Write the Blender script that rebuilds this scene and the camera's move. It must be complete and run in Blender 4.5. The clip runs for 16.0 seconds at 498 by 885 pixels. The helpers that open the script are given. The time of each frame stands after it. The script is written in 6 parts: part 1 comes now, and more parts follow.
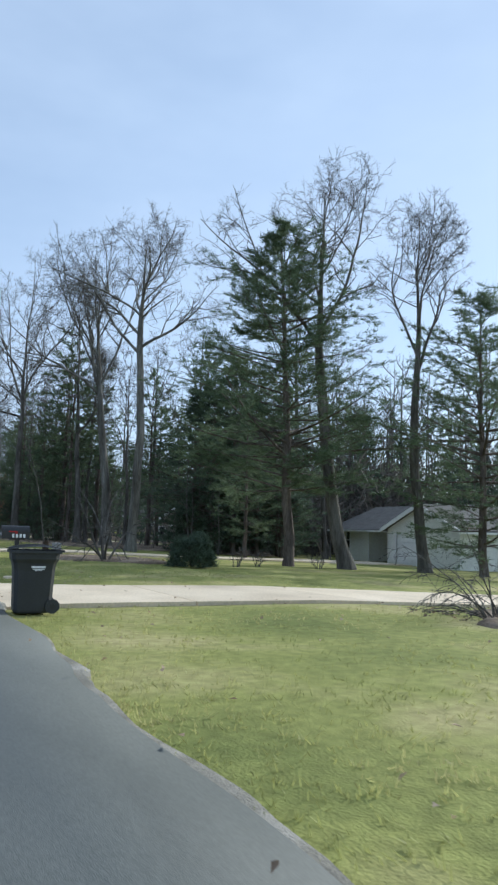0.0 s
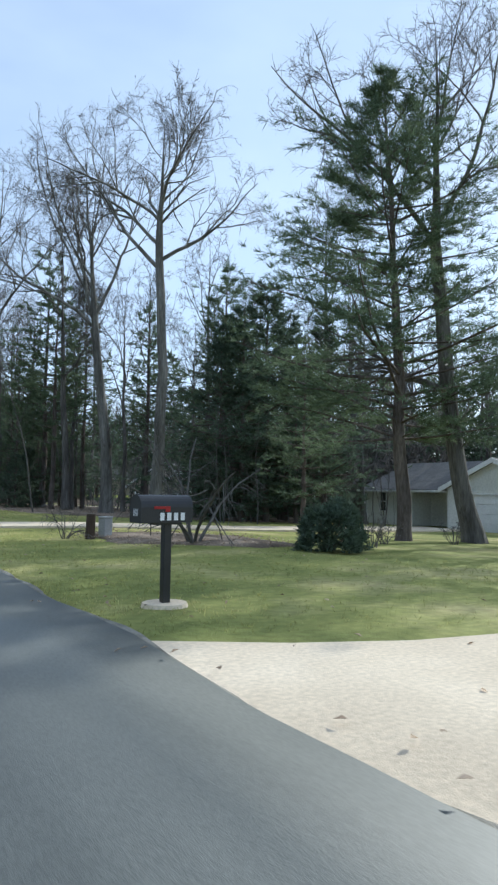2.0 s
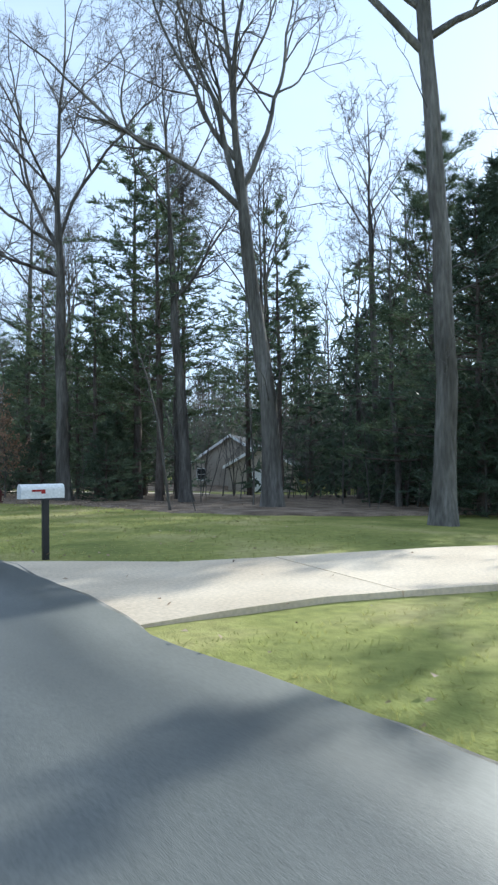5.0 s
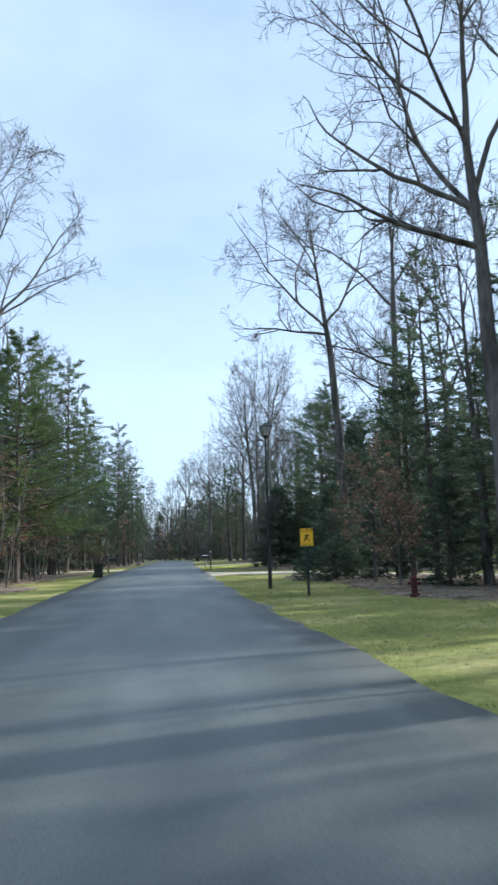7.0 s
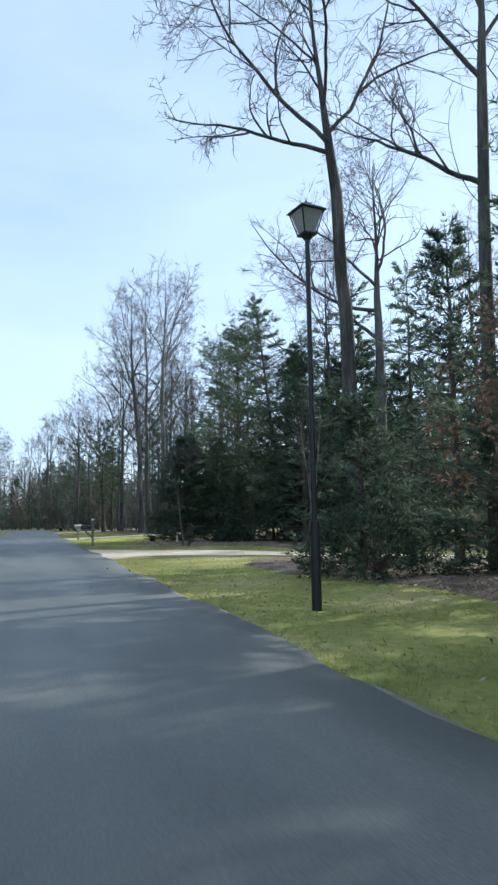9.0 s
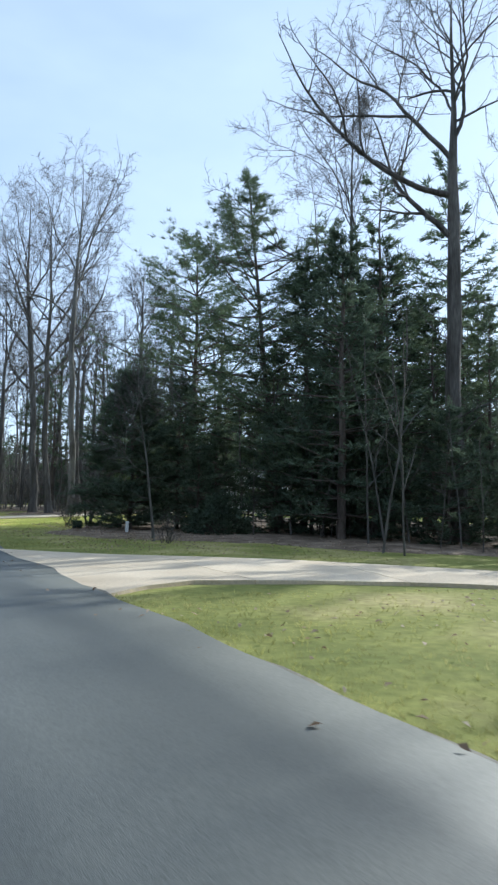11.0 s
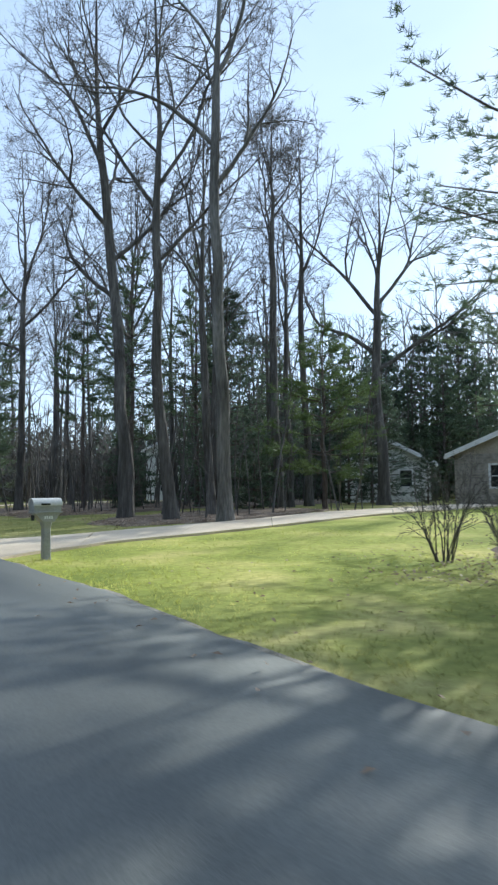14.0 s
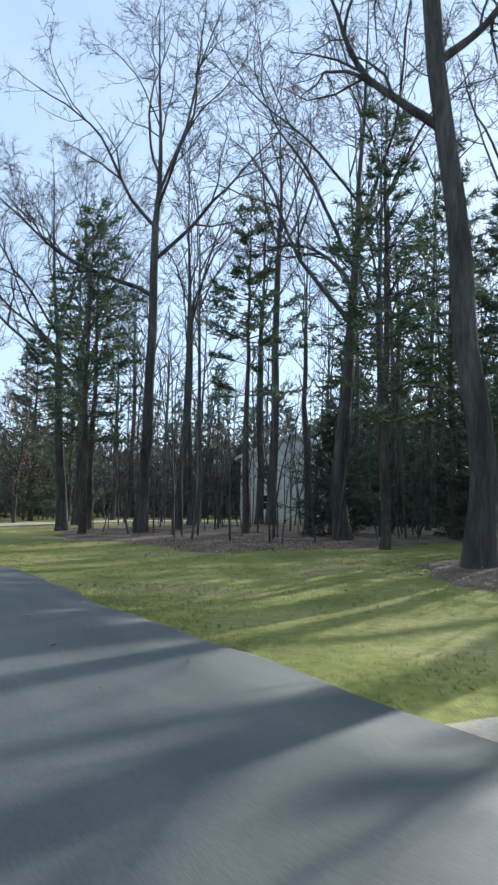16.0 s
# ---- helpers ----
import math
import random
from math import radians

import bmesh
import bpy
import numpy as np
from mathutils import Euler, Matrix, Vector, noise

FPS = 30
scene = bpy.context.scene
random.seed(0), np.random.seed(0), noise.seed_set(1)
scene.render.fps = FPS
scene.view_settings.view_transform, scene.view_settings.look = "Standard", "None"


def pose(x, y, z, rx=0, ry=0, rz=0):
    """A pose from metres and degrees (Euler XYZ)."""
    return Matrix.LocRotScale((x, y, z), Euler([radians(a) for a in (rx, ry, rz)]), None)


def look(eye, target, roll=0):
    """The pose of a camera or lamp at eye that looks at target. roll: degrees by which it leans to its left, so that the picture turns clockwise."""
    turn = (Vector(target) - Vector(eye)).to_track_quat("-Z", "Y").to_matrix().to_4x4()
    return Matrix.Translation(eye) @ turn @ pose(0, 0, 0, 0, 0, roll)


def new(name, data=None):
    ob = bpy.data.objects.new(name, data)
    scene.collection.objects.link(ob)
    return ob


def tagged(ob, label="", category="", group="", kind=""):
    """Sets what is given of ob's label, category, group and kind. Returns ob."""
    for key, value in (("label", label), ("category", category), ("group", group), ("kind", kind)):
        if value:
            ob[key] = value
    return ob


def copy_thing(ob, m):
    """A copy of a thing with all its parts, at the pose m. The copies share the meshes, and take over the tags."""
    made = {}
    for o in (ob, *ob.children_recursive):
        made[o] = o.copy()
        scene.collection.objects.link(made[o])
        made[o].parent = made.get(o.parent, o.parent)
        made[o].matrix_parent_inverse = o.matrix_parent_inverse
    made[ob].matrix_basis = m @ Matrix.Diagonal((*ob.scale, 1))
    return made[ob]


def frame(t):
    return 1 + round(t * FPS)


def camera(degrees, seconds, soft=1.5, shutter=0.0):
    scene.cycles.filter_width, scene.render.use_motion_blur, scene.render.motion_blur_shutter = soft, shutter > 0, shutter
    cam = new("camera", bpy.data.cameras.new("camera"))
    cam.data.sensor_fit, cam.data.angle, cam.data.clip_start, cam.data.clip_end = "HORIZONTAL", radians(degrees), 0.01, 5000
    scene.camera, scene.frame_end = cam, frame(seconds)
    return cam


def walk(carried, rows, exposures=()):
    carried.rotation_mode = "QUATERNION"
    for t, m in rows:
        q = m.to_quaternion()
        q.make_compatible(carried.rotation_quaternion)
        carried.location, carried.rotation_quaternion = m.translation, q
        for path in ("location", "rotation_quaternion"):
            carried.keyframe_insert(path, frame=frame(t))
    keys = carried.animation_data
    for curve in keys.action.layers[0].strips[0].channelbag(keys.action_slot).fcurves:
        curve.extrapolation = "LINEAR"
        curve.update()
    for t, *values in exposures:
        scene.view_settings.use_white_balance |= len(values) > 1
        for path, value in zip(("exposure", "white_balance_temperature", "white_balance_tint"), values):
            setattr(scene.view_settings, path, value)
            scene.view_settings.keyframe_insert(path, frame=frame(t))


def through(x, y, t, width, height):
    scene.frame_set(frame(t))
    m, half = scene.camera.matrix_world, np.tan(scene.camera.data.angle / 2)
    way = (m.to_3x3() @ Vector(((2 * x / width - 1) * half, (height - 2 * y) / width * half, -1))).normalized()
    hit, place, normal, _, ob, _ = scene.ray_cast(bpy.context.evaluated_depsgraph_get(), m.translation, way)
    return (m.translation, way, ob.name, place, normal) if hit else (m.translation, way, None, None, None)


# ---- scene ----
cam = camera(39.35, 16.0, soft=2.4, shutter=0.1)
PATH = [
    (0.0, 1.020, -0.000, 1.272, -25.990, 7.142, 1.613),
    (0.5, 0.848, 2.308, 1.273, -23.607, 7.436, 1.866),
    (1.0, 0.620, 4.781, 1.275, -22.565, 7.714, 1.822),
    (1.5, 0.378, 7.388, 1.274, -24.308, 6.990, 1.619),
    (2.0, 0.229, 10.276, 1.271, -30.789, 3.992, 0.850),
    (2.5, 0.190, 13.247, 1.301, -34.456, 1.757, -1.409),
    (3.0, 0.162, 16.283, 1.287, -34.968, 1.015, -2.304),
    (3.5, 0.151, 19.387, 1.260, -34.220, 0.835, -2.162),
    (4.0, 0.121, 22.590, 1.268, -32.856, 1.303, -1.113),
    (4.5, 0.076, 25.505, 1.277, -31.900, 1.700, -0.950),
    (5.0, 0.013, 28.262, 1.277, -31.600, 2.150, -0.900),
    (5.5, -0.072, 30.992, 1.277, -31.200, 2.650, -0.900),
    (6.0, -0.183, 33.823, 1.277, -29.300, 3.350, -0.950),
    (6.5, -0.323, 36.886, 1.282, -23.597, 4.287, -1.044),
    (7.0, -0.497, 40.310, 1.282, -7.901, 8.995, -1.668),
    (7.5, -0.619, 44.132, 1.273, -3.161, 11.358, -0.777),
    (8.0, -0.655, 48.271, 1.271, -8.655, 10.156, -0.112),
    (8.5, -0.611, 52.399, 1.261, -14.069, 7.882, -1.685),
    (9.0, -0.560, 56.426, 1.277, -19.106, 6.380, -0.944),
    (9.5, -0.506, 60.389, 1.277, -23.504, 5.489, -0.291),
    (10.0, -0.453, 64.322, 1.277, -27.002, 5.045, -0.006),
    (10.5, -0.406, 68.261, 1.277, -29.338, 4.885, 0.288),
    (11.0, -0.367, 72.241, 1.287, -30.251, 4.845, 0.980),
    (11.5, -0.339, 76.297, 1.266, -29.479, 4.763, 1.811),
    (12.0, -0.278, 80.403, 1.268, -29.012, 4.435, 1.482),
    (12.5, -0.208, 84.772, 1.273, -29.471, 3.801, 0.429),
    (13.0, -0.071, 89.203, 1.282, -31.318, 3.704, 0.005),
    (13.5, 0.090, 93.662, 1.273, -33.274, 3.814, -0.469),
    (14.0, 0.237, 98.385, 1.281, -34.241, 3.876, -0.721),
    (14.5, 0.367, 102.875, 1.273, -34.413, 4.111, 0.066),
    (15.0, 0.509, 107.340, 1.269, -34.217, 4.819, 0.776),
    (15.5, 0.583, 111.293, 1.292, -33.791, 5.278, 0.941),
    (16.0, 0.608, 115.183, 1.274, -33.374, 5.407, 1.098),
]


def eye_pose(x, y, z, yaw, pitch, roll):
    """A camera pose from a heading (to the left of +y), a pitch (up) and a lean, in degrees."""
    way = Vector((-math.sin(radians(yaw)) * math.cos(radians(pitch)), math.cos(radians(yaw)) * math.cos(radians(pitch)), math.sin(radians(pitch))))
    return look((x, y, z), Vector((x, y, z)) + way, roll)


walk(cam, [(t, eye_pose(*p)) for t, *p in PATH], [(0.0, 0.16, 5550, 4), (1.0, 0.26, 5550, 4), (1.5, 0.28, 5550, 4), (2.0, 0.34, 5550, 4), (2.5, 0.56, 5550, 4), (4.0, 0.64, 5550, 4), (6.5, 0.66, 5500, 4), (7.5, 0.48, 5500, 4), (8.5, 0.54, 5550, 4), (11.0, 0.46, 5550, 4), (12.0, 0.5, 5550, 4), (13.0, 0.6, 5550, 4), (14.0, 0.52, 5550, 4), (16.0, 0.44, 5550, 4)])

# ---- daylight ----
SUN_WAY = Vector((0.955, 0.296, 0.0)).normalized()
SUN_HEIGHT = radians(23.5)
world = bpy.data.worlds.new("world")
scene.world = world
world.use_nodes = True
wn, wl = world.node_tree.nodes, world.node_tree.links
wn.clear()
w_out = wn.new("ShaderNodeOutputWorld")
w_bg = wn.new("ShaderNodeBackground")
w_sky = wn.new("ShaderNodeTexSky")
w_sky.sky_type = "NISHITA"
w_sky.sun_disc = False
w_sky.sun_elevation = SUN_HEIGHT
w_sky.sun_rotation = math.atan2(SUN_WAY.x, SUN_WAY.y)
w_sky.air_density, w_sky.dust_density, w_sky.ozone_density = 1.0, 0.7, 1.5
w_co = wn.new("ShaderNodeTexCoord")
w_map = wn.new("ShaderNodeMapping")
w_map.inputs["Scale"].default_value = (1.0, 1.0, 2.6)
w_noise = wn.new("ShaderNodeTexNoise")
w_noise.inputs["Scale"].default_value = 1.35
w_noise.inputs["Detail"].default_value = 5.0
w_noise.inputs["Roughness"].default_value = 0.55
w_ramp = wn.new("ShaderNodeValToRGB")
w_ramp.color_ramp.elements[0].position, w_ramp.color_ramp.elements[0].color = 0.3, (0.42, 0.42, 0.42, 1)
w_ramp.color_ramp.elements[1].position, w_ramp.color_ramp.elements[1].color = 0.76, (0.86, 0.86, 0.86, 1)
w_mix = wn.new("ShaderNodeMix")
w_mix.data_type = "RGBA"
w_mix.inputs["B"].default_value = (5.4, 5.95, 6.95, 1)
wl.new(w_co.outputs["Generated"], w_map.inputs["Vector"])
wl.new(w_map.outputs["Vector"], w_noise.inputs["Vector"])
wl.new(w_noise.outputs["Fac"], w_ramp.inputs["Fac"])
wl.new(w_ramp.outputs["Color"], w_mix.inputs["Factor"])
wl.new(w_sky.outputs["Color"], w_mix.inputs["A"])
wl.new(w_mix.outputs["Result"], w_bg.inputs["Color"])
wl.new(w_bg.outputs["Background"], w_out.inputs["Surface"])
w_bg.inputs["Strength"].default_value = 0.126
sun = new("sun", bpy.data.lights.new("sun", "SUN"))
sun.data.energy, sun.data.angle, sun.data.color = 4.2, radians(0.6), (1.0, 0.91, 0.78)
sun.matrix_world = look((0, 0, 60), Vector((0, 0, 60)) - Vector((SUN_WAY.x * math.cos(SUN_HEIGHT), SUN_WAY.y * math.cos(SUN_HEIGHT), math.sin(SUN_HEIGHT))))


# ---- materials ----
def material(name, tones, scale, fine=None, rough=0.8, bump=0.0, bump_scale=None, metal=0.0, stretch=(1, 1, 1), per="", spread=0.0, spec=0.3, deep=0.02, mottle=0.32):
    """A surface whose colour runs through the tones by a coarse noise, mottled by a fine one, in metres of the object."""
    m = bpy.data.materials.new(name)
    m.use_nodes = True
    n, l = m.node_tree.nodes, m.node_tree.links
    b = n["Principled BSDF"]
    b.inputs["Roughness"].default_value, b.inputs["Metallic"].default_value = rough, metal
    b.inputs["Specular IOR Level"].default_value = spec
    co = n.new("ShaderNodeTexCoord")
    mp = n.new("ShaderNodeMapping")
    mp.inputs["Scale"].default_value = stretch
    l.new(co.outputs["Object"], mp.inputs["Vector"])
    big = n.new("ShaderNodeTexNoise")
    big.inputs["Scale"].default_value, big.inputs["Detail"].default_value = scale, 4
    l.new(mp.outputs["Vector"], big.inputs["Vector"])
    ramp = n.new("ShaderNodeValToRGB")
    el = ramp.color_ramp.elements
    while len(el) < len(tones):
        el.new(0.5)
    for i, c in enumerate(tones):
        el[i].position, el[i].color = 0.3 + 0.4 * i / max(1, len(tones) - 1), (*c, 1)
    l.new(big.outputs["Fac"], ramp.inputs["Fac"])
    small = n.new("ShaderNodeTexNoise")
    small.inputs["Scale"].default_value, small.inputs["Detail"].default_value = fine or scale * 12, 5
    l.new(mp.outputs["Vector"], small.inputs["Vector"])
    value = n.new("ShaderNodeMapRange")
    value.inputs["To Min"].default_value, value.inputs["To Max"].default_value = 1 - mottle, 1 + mottle
    l.new(small.outputs["Fac"], value.inputs["Value"])
    hsv = n.new("ShaderNodeHueSaturation")
    l.new(ramp.outputs["Color"], hsv.inputs["Color"])
    last = value.outputs["Result"]
    if per:
        src = n.new("ShaderNodeObjectInfo" if per == "object" else "ShaderNodeNewGeometry")
        vary = n.new("ShaderNodeMapRange")
        vary.inputs["To Min"].default_value, vary.inputs["To Max"].default_value = 1 - spread, 1 + spread
        l.new(src.outputs["Random" if per == "object" else "Random Per Island"], vary.inputs["Value"])
        mul = n.new("ShaderNodeMath")
        mul.operation = "MULTIPLY"
        l.new(last, mul.inputs[0])
        l.new(vary.outputs["Result"], mul.inputs[1])
        last = mul.outputs[0]
    l.new(last, hsv.inputs["Value"])
    l.new(hsv.outputs["Color"], b.inputs["Base Color"])
    if bump:
        bn = n.new("ShaderNodeTexNoise")
        bn.inputs["Scale"].default_value, bn.inputs["Detail"].default_value = bump_scale or (fine or scale * 12), 6
        l.new(mp.outputs["Vector"], bn.inputs["Vector"])
        bp = n.new("ShaderNodeBump")
        bp.inputs["Strength"].default_value, bp.inputs["Distance"].default_value = min(1.0, bump), deep
        l.new(bn.outputs["Fac"], bp.inputs["Height"])
        l.new(bp.outputs["Normal"], b.inputs["Normal"])
    return m


def leafy(name, tones, scale, spread, through=0.35, rough=0.6):
    """Foliage: a surface as above that lets part of the light through."""
    m = material(name, tones, scale, rough=rough, per="island", spread=spread, spec=0.25)
    n, l = m.node_tree.nodes, m.node_tree.links
    out, b = n["Material Output"], n["Principled BSDF"]
    tr = n.new("ShaderNodeBsdfTranslucent")
    mix = n.new("ShaderNodeMixShader")
    mix.inputs["Fac"].default_value = through
    l.new(b.inputs["Base Color"].links[0].from_socket, tr.inputs["Color"])
    l.new(b.outputs["BSDF"], mix.inputs[1])
    l.new(tr.outputs["BSDF"], mix.inputs[2])
    l.new(mix.outputs["Shader"], out.inputs["Surface"])
    return m


def tint_by_y(m):
    """Turf tinted by y: slightly brighter past 28, much brighter and yellower-green from 107 to 117."""
    n, l = m.node_tree.nodes, m.node_tree.links
    geo, xyz, along, lots, mix = n.new("ShaderNodeNewGeometry"), n.new("ShaderNodeSeparateXYZ"), n.new("ShaderNodeMapRange"), n.new("ShaderNodeValToRGB"), n.new("ShaderNodeMix")
    l.new(geo.outputs["Position"], xyz.inputs["Vector"])
    l.new(xyz.outputs["Y"], along.inputs["Value"])
    along.inputs["From Min"].default_value, along.inputs["From Max"].default_value = 0.0, 200.0
    el = lots.color_ramp.elements
    while len(el) < 6:
        el.new(0.5)
    for i, (y, tint) in enumerate([(17, (1, 1, 1)), (28, (1.05, 1.04, 1.0)), (102, (1.05, 1.04, 1.0)), (107, (1.36, 1.4, 0.94)), (117, (1.36, 1.4, 0.94)), (120, (1.06, 1.03, 1.02))]):
        el[i].position, el[i].color = y / 200, (*tint, 1)
    l.new(along.outputs["Result"], lots.inputs["Fac"])
    mix.data_type, mix.blend_type = "RGBA", "MULTIPLY"
    mix.inputs["Factor"].default_value = 1.0
    ends = [(k.from_socket, k.to_socket) for k in l if k.from_node.type == "HUE_SAT"]
    l.new(ends[0][0], mix.inputs["A"])
    l.new(lots.outputs["Color"], mix.inputs["B"])
    for _, socket in ends:
        l.new(mix.outputs["Result"], socket)
    return m


M_GRASS = material("lawn_turf", [(0.155, 0.175, 0.052), (0.255, 0.262, 0.08), (0.42, 0.365, 0.17)], 0.4, fine=7, rough=0.95, bump=0.8, bump_scale=40, spec=0.1, mottle=0.5)
M_BLADE = leafy("grass_blades", [(0.23, 0.255, 0.085), (0.36, 0.36, 0.13), (0.5, 0.45, 0.22)], 0.5, 0.3, 0.5)
tint_by_y(M_GRASS), tint_by_y(M_BLADE)
M_LITTER = material("leaf_mould", [(0.12, 0.092, 0.068), (0.22, 0.17, 0.125), (0.34, 0.27, 0.205)], 1.2, fine=22, rough=0.95, bump=1.0, bump_scale=30, spec=0.1, mottle=0.7)
M_DEADLEAF = leafy("dead_leaves", [(0.2, 0.135, 0.09), (0.34, 0.25, 0.175), (0.52, 0.42, 0.32)], 3, 0.45, 0.3)
M_OAKLEAF = leafy("withered_oak_leaves", [(0.19, 0.105, 0.065), (0.3, 0.185, 0.12), (0.42, 0.29, 0.2)], 1.5, 0.4, 0.35)
M_ASPHALT = material("asphalt", [(0.062, 0.067, 0.06), (0.097, 0.102, 0.09), (0.142, 0.146, 0.128)], 0.7, fine=60, rough=0.55, bump=0.16, bump_scale=160, stretch=(1.3, 0.28, 1), spec=0.65, mottle=0.45)
M_CONCRETE = material("concrete", [(0.55, 0.45, 0.325), (0.65, 0.54, 0.395), (0.73, 0.615, 0.46)], 0.6, fine=25, rough=0.9, bump=0.3, bump_scale=90, per="object", spread=0.06, spec=0.2)
M_BARK = material("oak_bark", [(0.066, 0.061, 0.055), (0.118, 0.109, 0.098), (0.185, 0.173, 0.156)], 2.6, fine=16, rough=0.95, bump=1.0, bump_scale=14, stretch=(1, 1, 0.16), spec=0.1, deep=0.09, mottle=0.75)
M_PALEBARK = material("pale_bark", [(0.085, 0.08, 0.07), (0.15, 0.142, 0.128), (0.24, 0.23, 0.21)], 1.8, fine=15, rough=0.95, bump=1.0, bump_scale=14, stretch=(1, 1, 0.18), spec=0.1, deep=0.08, mottle=0.75)
M_PINEBARK = material("pine_bark", [(0.07, 0.058, 0.05), (0.115, 0.095, 0.082), (0.17, 0.14, 0.12)], 2.5, fine=16, rough=0.95, bump=1.0, bump_scale=16, stretch=(1, 1, 0.25), spec=0.1, deep=0.07, mottle=0.75)
M_TWIG = material("twigs", [(0.075, 0.07, 0.064), (0.115, 0.107, 0.098), (0.16, 0.15, 0.138)], 1.5, rough=0.9, spec=0.15)
M_NEEDLE = leafy("pine_needles", [(0.082, 0.115, 0.07), (0.112, 0.15, 0.086), (0.15, 0.192, 0.108)], 0.7, 0.4, 0.5)
M_SPRUCE = leafy("spruce_needles", [(0.068, 0.096, 0.068), (0.094, 0.128, 0.086), (0.122, 0.158, 0.102)], 0.7, 0.4, 0.5)
M_FARWOOD = leafy("distant_bare_woods", [(0.11, 0.1, 0.09), (0.145, 0.13, 0.115), (0.11, 0.125, 0.085)], 0.06, 0.35, 0.4)
# own green of the young pine; sunlight put into colour on the one across the road
M_BRIGHTPINE = leafy("young_and_sunlit_needles", [(0.08, 0.12, 0.045), (0.12, 0.165, 0.06), (0.16, 0.205, 0.08)], 0.7, 0.35, 0.45)
M_GRIT = material("road_grit", [(0.17, 0.16, 0.135), (0.25, 0.235, 0.2), (0.36, 0.34, 0.3)], 2, fine=60, rough=0.95, bump=0.9, bump_scale=90, spec=0.1)
M_BLACK = material("black_plastic", [(0.02, 0.022, 0.024), (0.03, 0.032, 0.034)], 3, rough=0.5, bump=0.15, bump_scale=200, spec=0.5)
M_BLACKMETAL = material("black_painted_metal", [(0.012, 0.012, 0.013), (0.02, 0.02, 0.021)], 4, rough=0.4, spec=0.5)
M_RED = material("red_paint", [(0.25, 0.018, 0.016), (0.36, 0.026, 0.022)], 5, rough=0.5, mottle=0.4)
M_HYDRANT = material("faded_hydrant_paint", [(0.05, 0.016, 0.015), (0.075, 0.022, 0.02), (0.11, 0.04, 0.034)], 6, fine=40, rough=0.7, bump=0.3, mottle=0.5)
M_WHITE = material("white_paint", [(0.72, 0.72, 0.7), (0.8, 0.8, 0.78)], 3, rough=0.55)
M_WHITEINK = material("white_print", [(0.7, 0.7, 0.7), (0.78, 0.78, 0.78)], 6, rough=0.6)
M_YELLOW = material("yellow_sign_sheeting", [(0.78, 0.42, 0.01), (0.85, 0.48, 0.015)], 3, rough=0.45)
M_INK = material("black_print", [(0.012, 0.012, 0.012), (0.02, 0.02, 0.02)], 6, rough=0.6)
M_GREENPOST = material("dark_green_post", [(0.02, 0.035, 0.03), (0.035, 0.055, 0.045)], 6, rough=0.55, metal=0.3)
M_WEATHERED = material("weathered_wood", [(0.15, 0.125, 0.1), (0.21, 0.18, 0.15), (0.28, 0.25, 0.215)], 3, fine=30, rough=0.9, bump=0.6, stretch=(1, 1, 0.15))
M_GREYPLASTIC = material("grey_moulded_plastic", [(0.3, 0.3, 0.29), (0.37, 0.37, 0.36)], 3, rough=0.55)
# grey plastic made paler: the sun on the mailbox top, put into colour
M_SUNLITLID = material("sunlit_lid_plastic", [(0.55, 0.54, 0.5), (0.63, 0.62, 0.58)], 3, rough=0.5)
M_DARKWOOD = material("dark_rotting_wood", [(0.045, 0.032, 0.022), (0.08, 0.055, 0.04)], 4, fine=25, rough=0.95, bump=1.0, stretch=(1, 1, 0.3))
M_SIDING = material("pale_siding", [(0.66, 0.66, 0.61), (0.75, 0.75, 0.7)], 0.8, rough=0.7)
M_TANSIDING = material("tan_siding", [(0.33, 0.29, 0.235), (0.42, 0.37, 0.305)], 0.8, rough=0.75)
M_BLUESIDING = material("blue_grey_siding", [(0.36, 0.39, 0.4), (0.44, 0.47, 0.48)], 0.8, rough=0.7)
M_SHINGLE = material("asphalt_shingles", [(0.1, 0.095, 0.09), (0.145, 0.14, 0.13)], 2, fine=30, rough=0.95, bump=0.6)
M_LAMPGLASS = material("frosted_lamp_glass", [(0.6, 0.6, 0.56), (0.7, 0.7, 0.66)], 4, rough=0.25, spec=0.5)
M_WINDOW = material("window_glass", [(0.02, 0.024, 0.028), (0.035, 0.04, 0.045)], 2, rough=0.06, spec=0.8)
M_STONE = material("stone_veneer", [(0.2, 0.18, 0.155), (0.3, 0.275, 0.24), (0.4, 0.37, 0.33)], 3, fine=20, rough=0.95, bump=0.8)


# ---- building helpers ----
def ramp01(a, b, v):
    k = np.clip((np.asarray(v, float) - a) / (b - a), 0, 1)
    return k * k * (3 - 2 * k)


def gz(x, y):
    """Height of the ground: it falls away from the road to the east in the south, and rises a little in the north."""
    x, y = np.asarray(x, float), np.asarray(y, float)
    fall = -0.033 * np.clip(x - 8, 0, 27) * (1 - ramp01(78, 98, y))
    rise = 0.03 * np.clip(x - 6, 0, 12) * ramp01(102, 114, y)
    return fall + rise


def gh(x, y):
    return float(gz(x, y))


